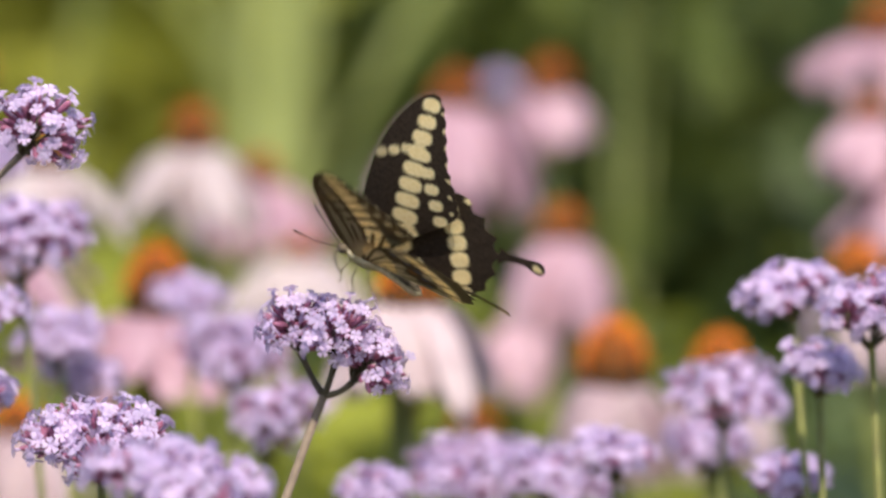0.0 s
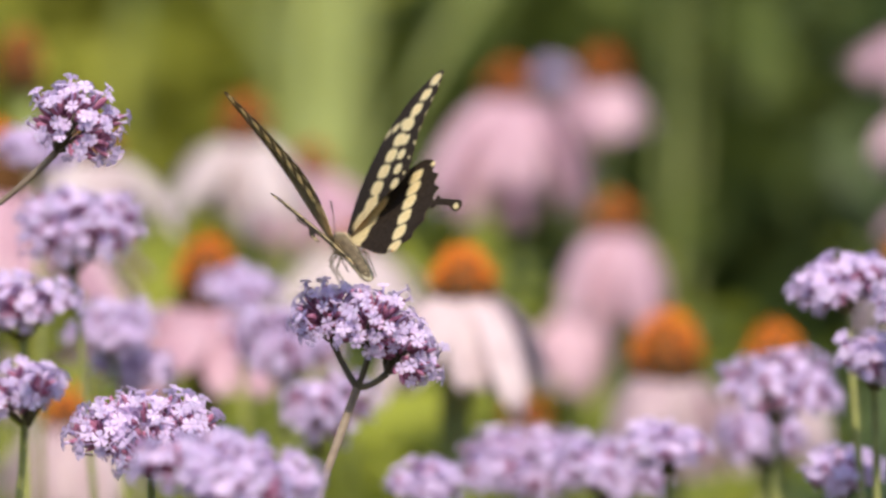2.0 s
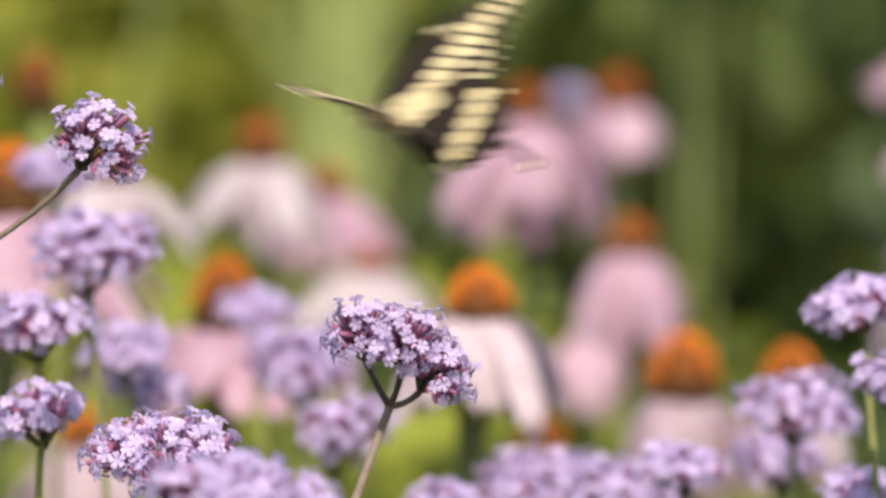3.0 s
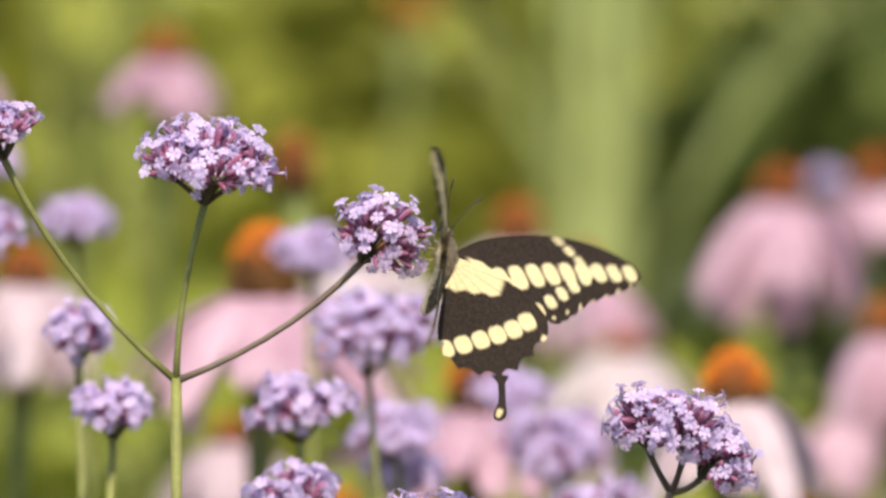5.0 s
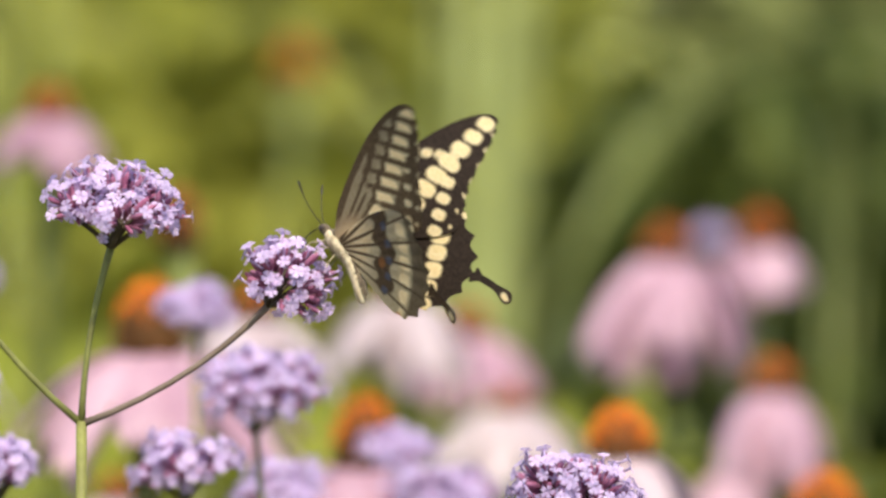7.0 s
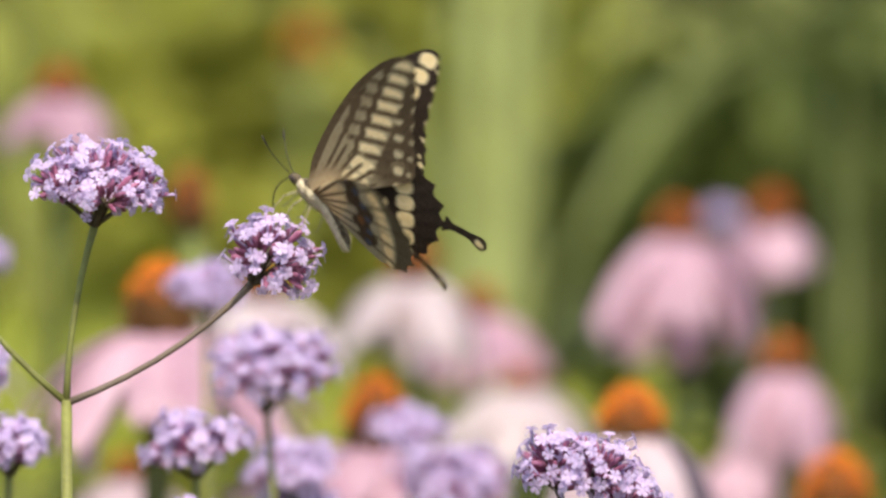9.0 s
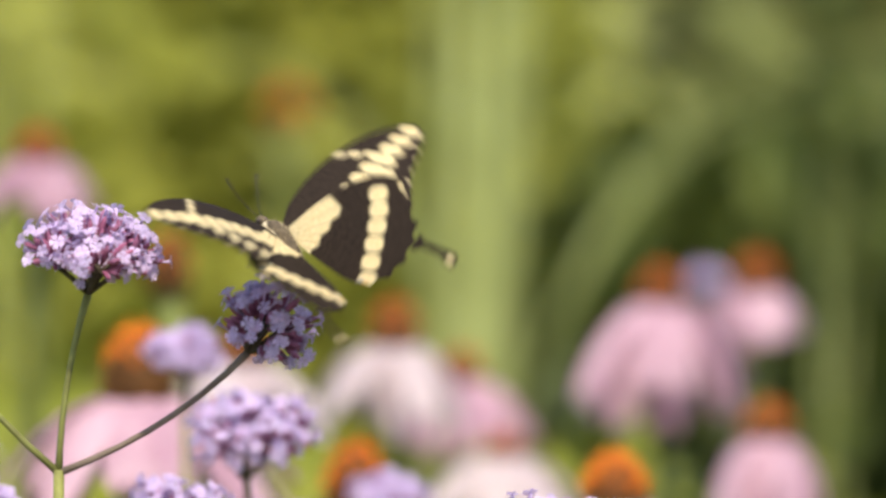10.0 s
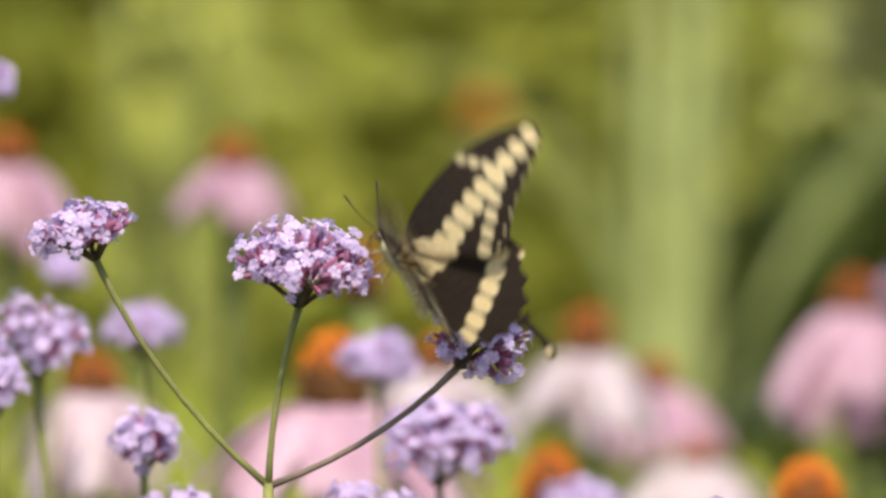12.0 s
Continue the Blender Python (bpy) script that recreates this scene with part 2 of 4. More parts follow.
def grass_clump(x, y, blades, label):
    """Tall leaf blades from one foot. Each blade: the place sideways and up that it passes half way, its tip likewise, its depth at the tip and its width."""
    clump = tagged(new("tall_grass"), label, "grass", "tall grass clumps")
    clump.location = (x, y, 0)
    for mx, mz, tx, tz, depth, width in blades:
        verts, faces, n = [], [], 18
        foot, half, tip = Vector((0, 0, 0)), Vector((mx - x, depth * 0.4, mz)), Vector((tx - x, depth, tz))
        pull = half * 2 - (foot + tip) * 0.5
        for i in range(n):
            s = i / (n - 1)
            c = foot * (1 - s) ** 2 + pull * 2 * s * (1 - s) + tip * s * s
            along = ((pull - foot) * (1 - s) + (tip - pull) * s).normalized()
            across = Vector((along.z, 0, -along.x)).normalized()
            w = width * (1 - s ** 4) * (0.55 + 0.45 * min(1, s * 4)) * 0.5 + 0.0005
            for k in (-1, 0, 1):
                verts.append(c + across * (k * w) + Vector((0, abs(k) * w * 0.35, 0)))
        for i in range(n - 1):
            a = i * 3
            faces += [(a, a + 1, a + 4, a + 3), (a + 1, a + 2, a + 5, a + 4)]
        piece("blade", mesh_from("blade", verts, faces, BLADE), clump)
    return clump


grass_clump(-0.115, 5.3, [(-0.090, 0.80, -0.085, 1.55, 0.05, 0.016), (-0.075, 0.78, -0.045, 1.50, 0.00, 0.018), (-0.060, 0.80, -0.028, 1.46, 0.04, 0.014),
                          (-0.108, 0.76, -0.112, 1.44, 0.08, 0.010), (-0.070, 0.74, -0.062, 1.40, 0.10, 0.014)], "tall clump of broad light green grass blades")
grass_clump(-0.130, 5.4, [(-0.045, 0.80, 0.215, 1.02, 0.05, 0.0045), (-0.035, 0.83, 0.260, 1.05, 0.10, 0.0035)],
            "grey-green grass blades arching low over the bed")
grass_clump(-0.060, 5.5, [(-0.095, 0.82, -0.300, 1.05, 0.05, 0.006), (-0.085, 0.78, -0.260, 0.98, 0.00, 0.004)],
            "pale green grass blades arching to one side")
grass_clump(0.175, 5.8, [(0.180, 0.55, 0.190, 1.00, 0.00, 0.008), (0.190, 0.52, 0.215, 0.96, 0.10, 0.007)], "thin upright light green grass blades")
grass_clump(-0.480, 5.8, [(-0.470, 0.70, -0.455, 1.40, 0.00, 0.012), (-0.500, 0.66, -0.530, 1.32, 0.10, 0.010), (-0.440, 0.66, -0.415, 1.30, 0.04, 0.008)], "pale green clump of upright grass blades")


# ---- coneflowers ----
def petal_mesh(name, length, width, droop, mat):
    """A drooping ray petal with two ridges and a notched tip, along +x from the cone's rim."""
    verts, faces, n = [], [], 8
    for i in range(n):
        s = i / (n - 1)
        bend = droop * min(1.0, 0.35 + 1.1 * s)
        x = length * (s * math.cos(droop) * 0.9 + 0.10 * math.sin(math.pi * s))
        z = -length * s * math.sin(bend) * 0.96
        w = width * (0.45 + 0.55 * math.sin(math.pi * min(1, 0.18 + s * 0.72))) * (1 if i < n - 1 else 0.55)
        for k in (-2, -1, 0, 1, 2):
            ridge = 0.09 * width * (1 if abs(k) == 1 else -0.6 if abs(k) == 2 else 0)
            tip = -0.05 * length if i == n - 1 and k in (-1, 1) else 0.0
            verts.append((x + tip * 0.3, k * w / 4, z + ridge - tip))
    for i in range(n - 1):
        for k in range(4):
            a = i * 5 + k
            faces.append((a, a + 1, a + 6, a + 5))
    return mesh_from(name, verts, faces, mat)


PETALS = {}
SPIKE_SHAPE = ([(0.40 * math.cos(a), 0.40 * math.sin(a), 0) for a in (0, 1.26, 2.51, 3.77, 5.03)] + [(0.05, 0, 2.6)],
               [(0, 1, 5), (1, 2, 5), (2, 3, 5), (3, 4, 5), (4, 0, 5)])


def coneflower(x, y, z, cone, tall, reach, droop, pale, old=False, label="", lean=0.0, seed=0, count=13, turn=0.0, brown=0.20):
    """A coneflower whose cone's foot is at x, y, z. cone: its width; tall: its height over its width; reach: petal
    length;
    droop: degrees below level; pale: 0 pink to 2 nearly white; brown: the share of the cone with dark brown spikes,
    from its foot up."""
    rng = np.random.default_rng(seed + 100)
    flower = tagged(new("coneflower"), label, "flower", "coneflowers")
    flower.location = (x, y, 0)
    r = cone / 2
    spikes, lower, rings = [], [], 9
    verts, faces, sides = [], [], 16
    for i in range(rings):
        a = math.pi / 2 * i / (rings - 1)
        for k in range(sides):
            b = 2 * math.pi * k / sides
            verts.append((r * 0.86 * math.cos(a) * math.cos(b), r * 0.86 * math.cos(a) * math.sin(b), z + 1.7 * r * tall * math.sin(a)))
    for i in range(rings - 1):
        for k in range(sides):
            a, b = i * sides + k, i * sides + (k + 1) % sides
            faces.append((a, b, b + sides, a + sides))
    faces.append(tuple(range(sides))[::-1])
    piece("cone", mesh_from("cone", verts, faces, CONE), flower)
    total = 130
    for i in range(total):
        h = (i + 0.5) / total
        a, b = math.asin(h) * 1.0, i * 2.39996
        way = Vector((math.cos(a) * math.cos(b), math.cos(a) * math.sin(b), math.sin(a) + 0.25))
        spot = (r * 0.84 * math.cos(a) * math.cos(b), r * 0.84 * math.cos(a) * math.sin(b), z + 1.66 * r * tall * math.sin(a))
        (spikes if h > brown + rng.uniform(0, 0.22) else lower).append(facing(spot, way, rng.uniform(0, 6), r * 0.14 * rng.uniform(0.8, 1.15) * (0.62 + 0.38 * min(1.0, h * 2.6))))
    v, f = placed(SPIKE_SHAPE, spikes)
    tagged(piece("spiked_crown", mesh_from("spiked_crown", v, f, SPIKE_OLD if old else SPIKE), flower), "crowded stiff orange spikes", kind="stuff")
    v, f = placed(SPIKE_SHAPE, lower)
    tagged(piece("spiked_base", mesh_from("spiked_base", v, f, SPIKE_BASE), flower), "crowded dark brown spikes at the foot", kind="stuff")
    key = (round(reach, 3), round(droop / 6), pale)
    if key not in PETALS:
        PETALS[key] = [petal_mesh("petal", reach * k, 0.0180 * k2, radians(droop + d), (PETAL_PINK, PETAL_PALE, PETAL_WHITE)[pale])
                       for k, k2, d in ((1.0, 1.0, 0), (0.92, 1.15, 8), (1.08, 0.92, -9), (0.80, 1.05, -4), (1.02, 0.80, 14))]
    for i in range(count):
        b = 2 * math.pi * (i + rng.uniform(-0.22, 0.22)) / count + turn
        m = Matrix.Translation((r * 0.78 * math.cos(b), r * 0.78 * math.sin(b), z + 0.001)) @ Euler((rng.normal(0, 0.13), rng.normal(0, 0.12), b)).to_matrix().to_4x4()
        piece("petal", PETALS[key][int(rng.integers(0, 5))], flower, m)
    v, f = tube(bow((lean, rng.uniform(-0.02, 0.02), -0.01), (0, 0, z + 0.004), (rng.normal(0, 0.008), rng.normal(0, 0.008), 0), 9),
                [0.0034 - 0.0012 * i / 8 for i in range(8)] + [r * 0.6], 8)
    piece("stem", mesh_from("stem", v, f, FLOWER_STEM), flower)
    return flower


coneflower(0.0118, 2.9864, 0.9626, 0.0292, 0.85, 0.052, 60, 1, False, "coneflower with pale pink drooping petals and orange cone", -0.04, 0, 12, 0.00)
coneflower(-0.0945, 3.0857, 0.9485, 0.0299, 1.2, 0.06, 30, 0, False, "coneflower with washed pink petals and tall orange cone", -0.03, 1, 18, 0.70, 0.3)
coneflower(-0.0913, 3.5903, 0.9805, 0.0259, 1.05, 0.047, 50, 2, True, "coneflower with near-white petals and rust-brown cone", -0.02, 2, 20, 0.40)
coneflower(0.0386, 3.7917, 0.9874, 0.0260, 0.9, 0.066, 62, 0, True, "coneflower with long pink drooping petals and rust cone", -0.01, 3, 26, 0.10)
coneflower(0.0893, 3.8921, 0.9874, 0.0267, 0.9, 0.031, 64, 0, True, "small pink coneflower with rust-orange cone", 0.00, 4, 12, 0.80)
coneflower(0.0879, 3.5862, 0.9364, 0.0259, 0.85, 0.05, 67, 0, True, "pink coneflower with drooping petals and brown cone", 0.01, 5, 15, 0.50)
coneflower(0.1007, 3.1826, 0.9093, 0.0334, 1.0, 0.046, 70, 1, False, "coneflower with broad orange cone and short pale petals", 0.02, 6, 13, 0.20)
coneflower(0.1474, 3.1827, 0.9110, 0.0265, 0.95, 0.045, 66, 1, False, "coneflower with bright orange cone behind verbena", 0.03, 7, 12, 0.90)
coneflower(-0.1941, 3.4926, 1.0151, 0.0227, 1.4, 0.022, 62, 0, True, "spent coneflower, tall faded brown cone without petals", 0.04, 8, 0, 0.60)
coneflower(-0.1812, 3.0398, 1.0004, 0.0340, 1.02, 0.066, 47, 0, False, "pink coneflower with long drooping petals, brown-orange cone", -0.04, 9, 19, 0.30, 0.50)
coneflower(-0.2703, 3.6976, 1.0643, 0.024, 0.8, 0.037, 46, 0, True, "pale pink coneflower with low rust cone", -0.03, 10, 13, 0.00)
coneflower(-0.2937, 3.1897, 0.9925, 0.0253, 0.8, 0.052, 62, 1, True, "coneflower with whitish petals and brown cone", -0.02, 11, 17, 0.70)
coneflower(-0.3618, 3.4982, 1.0751, 0.0239, 0.9, 0.045, 58, 0, True, "pink coneflower with rust cone", -0.01, 12, 12, 0.40)
coneflower(-0.2215, 5.6014, 1.0004, 0.0330, 0.8, 0.03, 55, 0, False, "far spent coneflower, its petals fallen from the yellow-orange cone", 0.00, 13, 0, 0.10)
coneflower(0.2577, 3.7945, 1.0228, 0.0274, 0.9, 0.044, 28, 0, True, "pink coneflower with spread petals and rust cone", 0.01, 14, 17, 0.80)
coneflower(0.2453, 3.6911, 0.9874, 0.0213, 0.7, 0.038, 58, 0, True, "pink coneflower with drooping petals", 0.02, 15, 13, 0.50)
coneflower(0.2638, 3.6882, 0.9544, 0.0240, 0.8, 0.046, 60, 0, True, "pink coneflower with long petals", 0.03, 16, 15, 0.20)
coneflower(0.2202, 3.3854, 0.9346, 0.0281, 0.8, 0.045, 66, 1, False, "coneflower with bright orange cone", 0.04, 17, 12, 0.90)
coneflower(-0.0623, 3.7882, 0.9483, 0.0219, 0.9, 0.042, 52, 0, True, "dusty pink coneflower with small brown cone", -0.04, 18, 17, 0.60)
coneflower(-0.0393, 3.5857, 0.9277, 0.0194, 0.7, 0.05, 42, 2, True, "coneflower with broad washed-out petals and small cone", -0.03, 19, 17, 0.30)
coneflower(0.0737, 3.7820, 0.8784, 0.0191, 0.7, 0.045, 62, 0, True, "small pink coneflower half hidden in the bed", -0.02, 20, 11, 0.00)
coneflower(0.0428, 3.3792, 0.8639, 0.0233, 0.8, 0.03, 60, 1, True, "low coneflower with brown cone", -0.01, 21, 10, 0.70)
coneflower(-0.1635, 3.2799, 0.8764, 0.0238, 0.9, 0.05, 62, 1, False, "low coneflower with orange cone and pale petals", 0.00, 22, 17, 0.40)
coneflower(-0.1543, 3.3899, 0.9866, 0.0233, 0.9, 0.046, 50, 2, True, "coneflower with pale petals and brown cone behind verbena", 0.01, 23, 18, 0.10)
coneflower(-0.2174, 3.3827, 0.9037, 0.0196, 0.8, 0.05, 55, 1, True, "low coneflower with pale petals", 0.02, 24, 17, 0.80)


# ---- verbena ----
def floret_shape():
    """Five notched lobes round a short throat; 5 mm across, facing +z."""
    verts, faces = [Vector((0, 0, -0.0007))], []
    for k in range(5):
        a = 2 * math.pi * k / 5
        out, side = Vector((math.cos(a), math.sin(a), 0)), Vector((-math.sin(a), math.cos(a), 0))
        n = len(verts)
        verts += [out * 0.00045 - side * 0.00030, out * 0.00045 + side * 0.00030,
                  out * 0.0018 + side * 0.00100 + Vector((0, 0, 0.00035)), out * 0.00265 + side * 0.00065 + Vector((0, 0, 0.0001)),
                  out * 0.00228 + Vector((0, 0, 0.0004)),
                  out * 0.00265 - side * 0.00065 + Vector((0, 0, 0.0001)), out * 0.0018 - side * 0.00100 + Vector((0, 0, 0.00035))]
        faces += [(0, n, n + 1), (n, n + 6, n + 4), (n, n + 4, n + 1), (n + 1, n + 4, n + 2), (n + 2, n + 4, n + 3), (n + 4, n + 6, n + 5)]
    v, f = tube([(0, 0, -0.0052), (0, 0, -0.0022), (0, 0, -0.0003)], [0.00035, 0.00042, 0.00062], 5)
    return joined([(verts, faces), (v, f)])


def calyx_shape():
    """A ribbed bud, 6 mm long, pointing along +z, its foot at the origin."""
    return tube([(0, 0, 0), (0, 0, 0.002), (0, 0, 0.0046), (0, 0, 0.0062)], [0.00035, 0.00085, 0.0009, 0.00035], 5)


FLORET_SHAPE, CALYX_SHAPE = floret_shape(), calyx_shape()
FLORET_MESH = mesh_from("floret", *FLORET_SHAPE, FLORET)


def flower_head(plant, spot, axis, wide, high, seed, near, knots=None, open_share=0.88, size=1.0):
    """A dome of florets over crowded calyces. spot: the dome's foot in the plant's space; knots: the parts of the dome as
    (side, depth, rise, wide, high) in the head's space."""
    rng = np.random.default_rng(seed)
    buds, blooms, twigs = [], [], []
    for kx, ky, kz, w, h in knots or [(0, 0, 0, wide, high)]:
        foot = Vector((kx, ky, kz))
        knot = foot + Vector((0, 0, 0.26 * h if knots else 0.0))
        total = max(20, int((100 if knots else 150) * (w / 0.042) ** 1.5))
        lobes = 5 + int(rng.integers(0, 3))
        phase = rng.uniform(0, 6.28)
        for i in range(total):
            c = 1 - 1.36 * (i + 0.5) / total
            ring, b = math.sqrt(max(0, 1 - c * c)), i * 2.39996 + rng.normal(0, 0.16)
            lobe = 1 + 0.13 * math.cos(lobes * b + phase) * ring + rng.normal(0, 0.055)
            way = Vector((ring * math.cos(b), ring * math.sin(b), c * 0.9 + 0.18)).normalized()
            tip = foot + Vector((ring * math.cos(b) * w / 2, ring * math.sin(b) * w / 2, h * (0.42 + 0.55 * c))) * lobe
            start = tip - way * 0.0080
            buds.append(facing(start, way, rng.uniform(0, 6), rng.uniform(0.85, 1.25)))
            if rng.uniform() < open_share * (1.0 if c > -0.1 else 0.75):
                tilt = (way + Vector(rng.normal(0, 0.24, 3))).normalized()
                blooms.append(facing(start + way * 0.0086 + Vector(rng.normal(0, 0.0006, 3)), tilt, rng.uniform(0, 6), size * rng.uniform(0.82, 1.12)))
            if i % 3 == 0:
                twigs.append(tube([knot, knot.lerp(start, 0.5) + Vector((0, 0, -0.001)), start + way * 0.001], [0.0008, 0.0007, 0.0005], 4))
        if knots:
            twigs.append(tube([(0, 0, 0), knot * 0.5 + Vector((0, 0, 0.0004)), knot], [0.0010, 0.0009, 0.0009], 6))
    v, f = placed(CALYX_SHAPE, buds)
    head = piece("flower_head", mesh_from("flower_head", v, f, CALYX), plant, facing(spot, axis), "dome of burgundy calyces set with lavender florets")
    v, f = joined(twigs)
    piece("branching", mesh_from("branching", v, f, STEM_PURPLE), head)
    if near:
        for m in blooms:
            piece("floret", FLORET_MESH, head, m)
    else:
        v, f = placed(FLORET_SHAPE, blooms)
        tagged(piece("floret_mass", mesh_from("floret_mass", v, f, FLORETS), head), "small lavender florets", kind="stuff")
    return head


def lobes_of(wide, high, seed):
    """A broad head is made of small domes on their own branchlets, none quite level with the next."""
    rng = np.random.default_rng(seed + 500)
    n, lobes = 4 + seed % 2, [(0.0, 0.0, high * 0.04, wide * 0.54, high * 0.86)]
    for i in range(n):
        b = 2 * math.pi * (i + rng.uniform(-0.2, 0.2)) / n + seed
        reach = wide * rng.uniform(0.25, 0.31)
        lobes.append((reach * math.cos(b), reach * math.sin(b), high * rng.uniform(0.16, 0.32), wide * rng.uniform(0.40, 0.50), high * rng.uniform(0.46, 0.60)))
    return lobes


def verbena(foot, label):
    plant = tagged(new("verbena"), label, "flower", "verbena plants")
    plant.location = (*foot, 0)
    return plant


def stalk(plant, points, radii, mat=None, name="stem"):
    v, f = tube(points, radii, 8)
    return piece(name, mesh_from(name, v, f, mat or STEM), plant)


def single(x, y, z, wide, high, tilt, seed, label, near=False, lean=0.02):
    """A verbena with one head whose dome's foot is at x, y, z; tilt: the dome's lean to the right, degrees."""
    plant = verbena((x - lean, y), label)
    axis = Vector((math.sin(radians(tilt)), -0.20, math.cos(radians(tilt))))
    top = Vector((lean, 0, z))
    flower_head(plant, top, axis, wide, high, seed, near, lobes_of(wide, high, seed), 0.90 if near else 0.92, 1.04 if near else 1.14)
    stalk(plant, bow((0, 0, -0.01), top + axis.normalized() * 0.003, Vector((-lean * 0.35, 0, 0)), 9), [0.0026 - 0.0013 * i / 8 for i in range(9)])
    return plant


soft_verbena = single(-0.1277, 2.6686, 1.0025, 0.0466, 0.0354, 6, 1, "verbena with soft lavender dome behind the first row", False, -0.036)
single(-0.0769, 2.9360, 0.9623, 0.0318, 0.0207, 0, 2, "small lavender verbena head further back", False, -0.024)
single(-0.0585, 2.8838, 0.9380, 0.0469, 0.0371, 4, 3, "lavender verbena head further back", False, -0.012)
single(-0.0437, 2.7820, 0.9222, 0.0332, 0.0382, 10, 4, "loose lavender verbena head", False, 0.000)
single(-0.0909, 2.3841, 0.9631, 0.0525, 0.0309, -4, 5, "large lavender verbena head close by", True, 0.012)
single(-0.0612, 2.1547, 0.9802, 0.0561, 0.0251, 5, 6, "large lavender verbena head at the front", False, 0.024)
single(-0.1372, 2.4849, 0.9680, 0.0314, 0.0279, -8, 7, "lavender verbena head on a thin green stem", False, 0.036)
back_verbena = single(-0.1230, 2.7654, 0.9612, 0.0350, 0.0257, 3, 8, "lavender verbena head further back", False, -0.036)
single(-0.1144, 2.7840, 0.9451, 0.0292, 0.0243, 8, 9, "lavender verbena head further back", False, -0.024)
budding_verbena = single(-0.1494, 2.5670, 0.9888, 0.0380, 0.0277, -4, 10, "lavender verbena head with reddish buds", False, -0.012)
single(-0.1545, 2.8910, 1.0210, 0.0285, 0.0235, 0, 11, "lavender verbena head further back", False, 0.000)
single(0.0364, 2.7610, 0.9109, 0.0529, 0.0276, -5, 12, "broad lavender verbena head", False, 0.012)
single(0.0627, 2.7309, 0.9111, 0.0445, 0.0273, 10, 13, "broad lavender verbena head", False, 0.024)
single(-0.0018, 2.6812, 0.9170, 0.0291, 0.0201, 0, 14, "lavender verbena head further back", False, 0.036)
single(0.1449, 2.5679, 0.9987, 0.0352, 0.0224, -10, 15, "lavender verbena head at the edge of the bed", False, -0.036)
single(0.1677, 2.5073, 0.9946, 0.0435, 0.0312, 8, 16, "full lavender verbena head", False, -0.024)
single(0.1523, 2.5357, 0.9747, 0.0257, 0.0232, 0, 17, "pinkish lavender verbena head", False, -0.012)
single(0.1273, 2.7334, 0.9403, 0.0454, 0.0318, 4, 18, "lavender verbena head behind", False, 0.000)
single(0.0855, 2.6623, 0.9304, 0.0347, 0.0221, -6, 19, "lavender verbena head behind", False, 0.012)
single(0.1266, 2.8313, 0.9121, 0.0369, 0.0282, 0, 20, "pale lavender verbena head", False, 0.024)
single(0.1440, 2.5820, 0.9312, 0.0280, 0.0215, 0, 21, "lavender verbena head low in the bed", False, 0.036)
single(-0.2665, 2.6720, 1.0409, 0.0347, 0.0332, 6, 22, "soft lavender verbena head", False, -0.036)
single(-0.2508, 2.9419, 1.0286, 0.0307, 0.0256, 0, 23, "small lavender verbena head further back", False, -0.024)
single(-0.2190, 2.5693, 1.0150, 0.0278, 0.0266, 5, 24, "lavender verbena head with reddish buds", False, -0.012)
single(-0.2727, 2.5909, 1.0326, 0.0224, 0.0322, 0, 25, "soft lavender verbena head", False, 0.000)
single(-0.2989, 2.8002, 1.1295, 0.0241, 0.0254, 0, 26, "soft lavender verbena head", False, 0.012)
single(-0.2039, 2.5370, 0.9928, 0.0266, 0.0242, 0, 27, "lavender verbena head on a thin stem", False, 0.024)
single(-0.2969, 3.0941, 1.0471, 0.0178, 0.0154, 0, 28, "small lavender verbena head further back", False, 0.036)
single(0.0687, 4.1912, 0.9657, 0.0199, 0.0173, 0, 29, "far lavender verbena head among coneflowers", False, -0.036)

# the verbena on which the butterfly first feeds: three small domes on one forked stem
first = verbena((-0.3446, 2.4000), "lavender verbena head on a forked purple-brown stem")
fork = Vector((0.3274, -0.0135, 0.9908))
for spot, axis, wide, high, seed in (((0.3197, -0.0122, 1.0052), (-0.18, -0.25, 1.0), 0.0230, 0.0200, 71),
                                     ((0.3314, -0.0165, 1.0027), (0.15, -0.35, 1.0), 0.0260, 0.0215, 72),
                                     ((0.3369, -0.0151, 0.9953), (0.62, -0.30, 0.75), 0.0250, 0.0205, 73)):
    flower_head(first, spot, axis, wide, high, seed, True)
    stalk(first, bow(fork, spot, (0.0, 0.0, -0.0012), 5), [0.0013, 0.0011, 0.0010, 0.0010, 0.0012], STEM_PURPLE, "branch")
stalk(first, bow((0, 0, -0.01), fork, (-0.012, 0, 0), 10), [0.0020 - 0.0006 * i / 9 for i in range(10)], STEM_MAUVE)

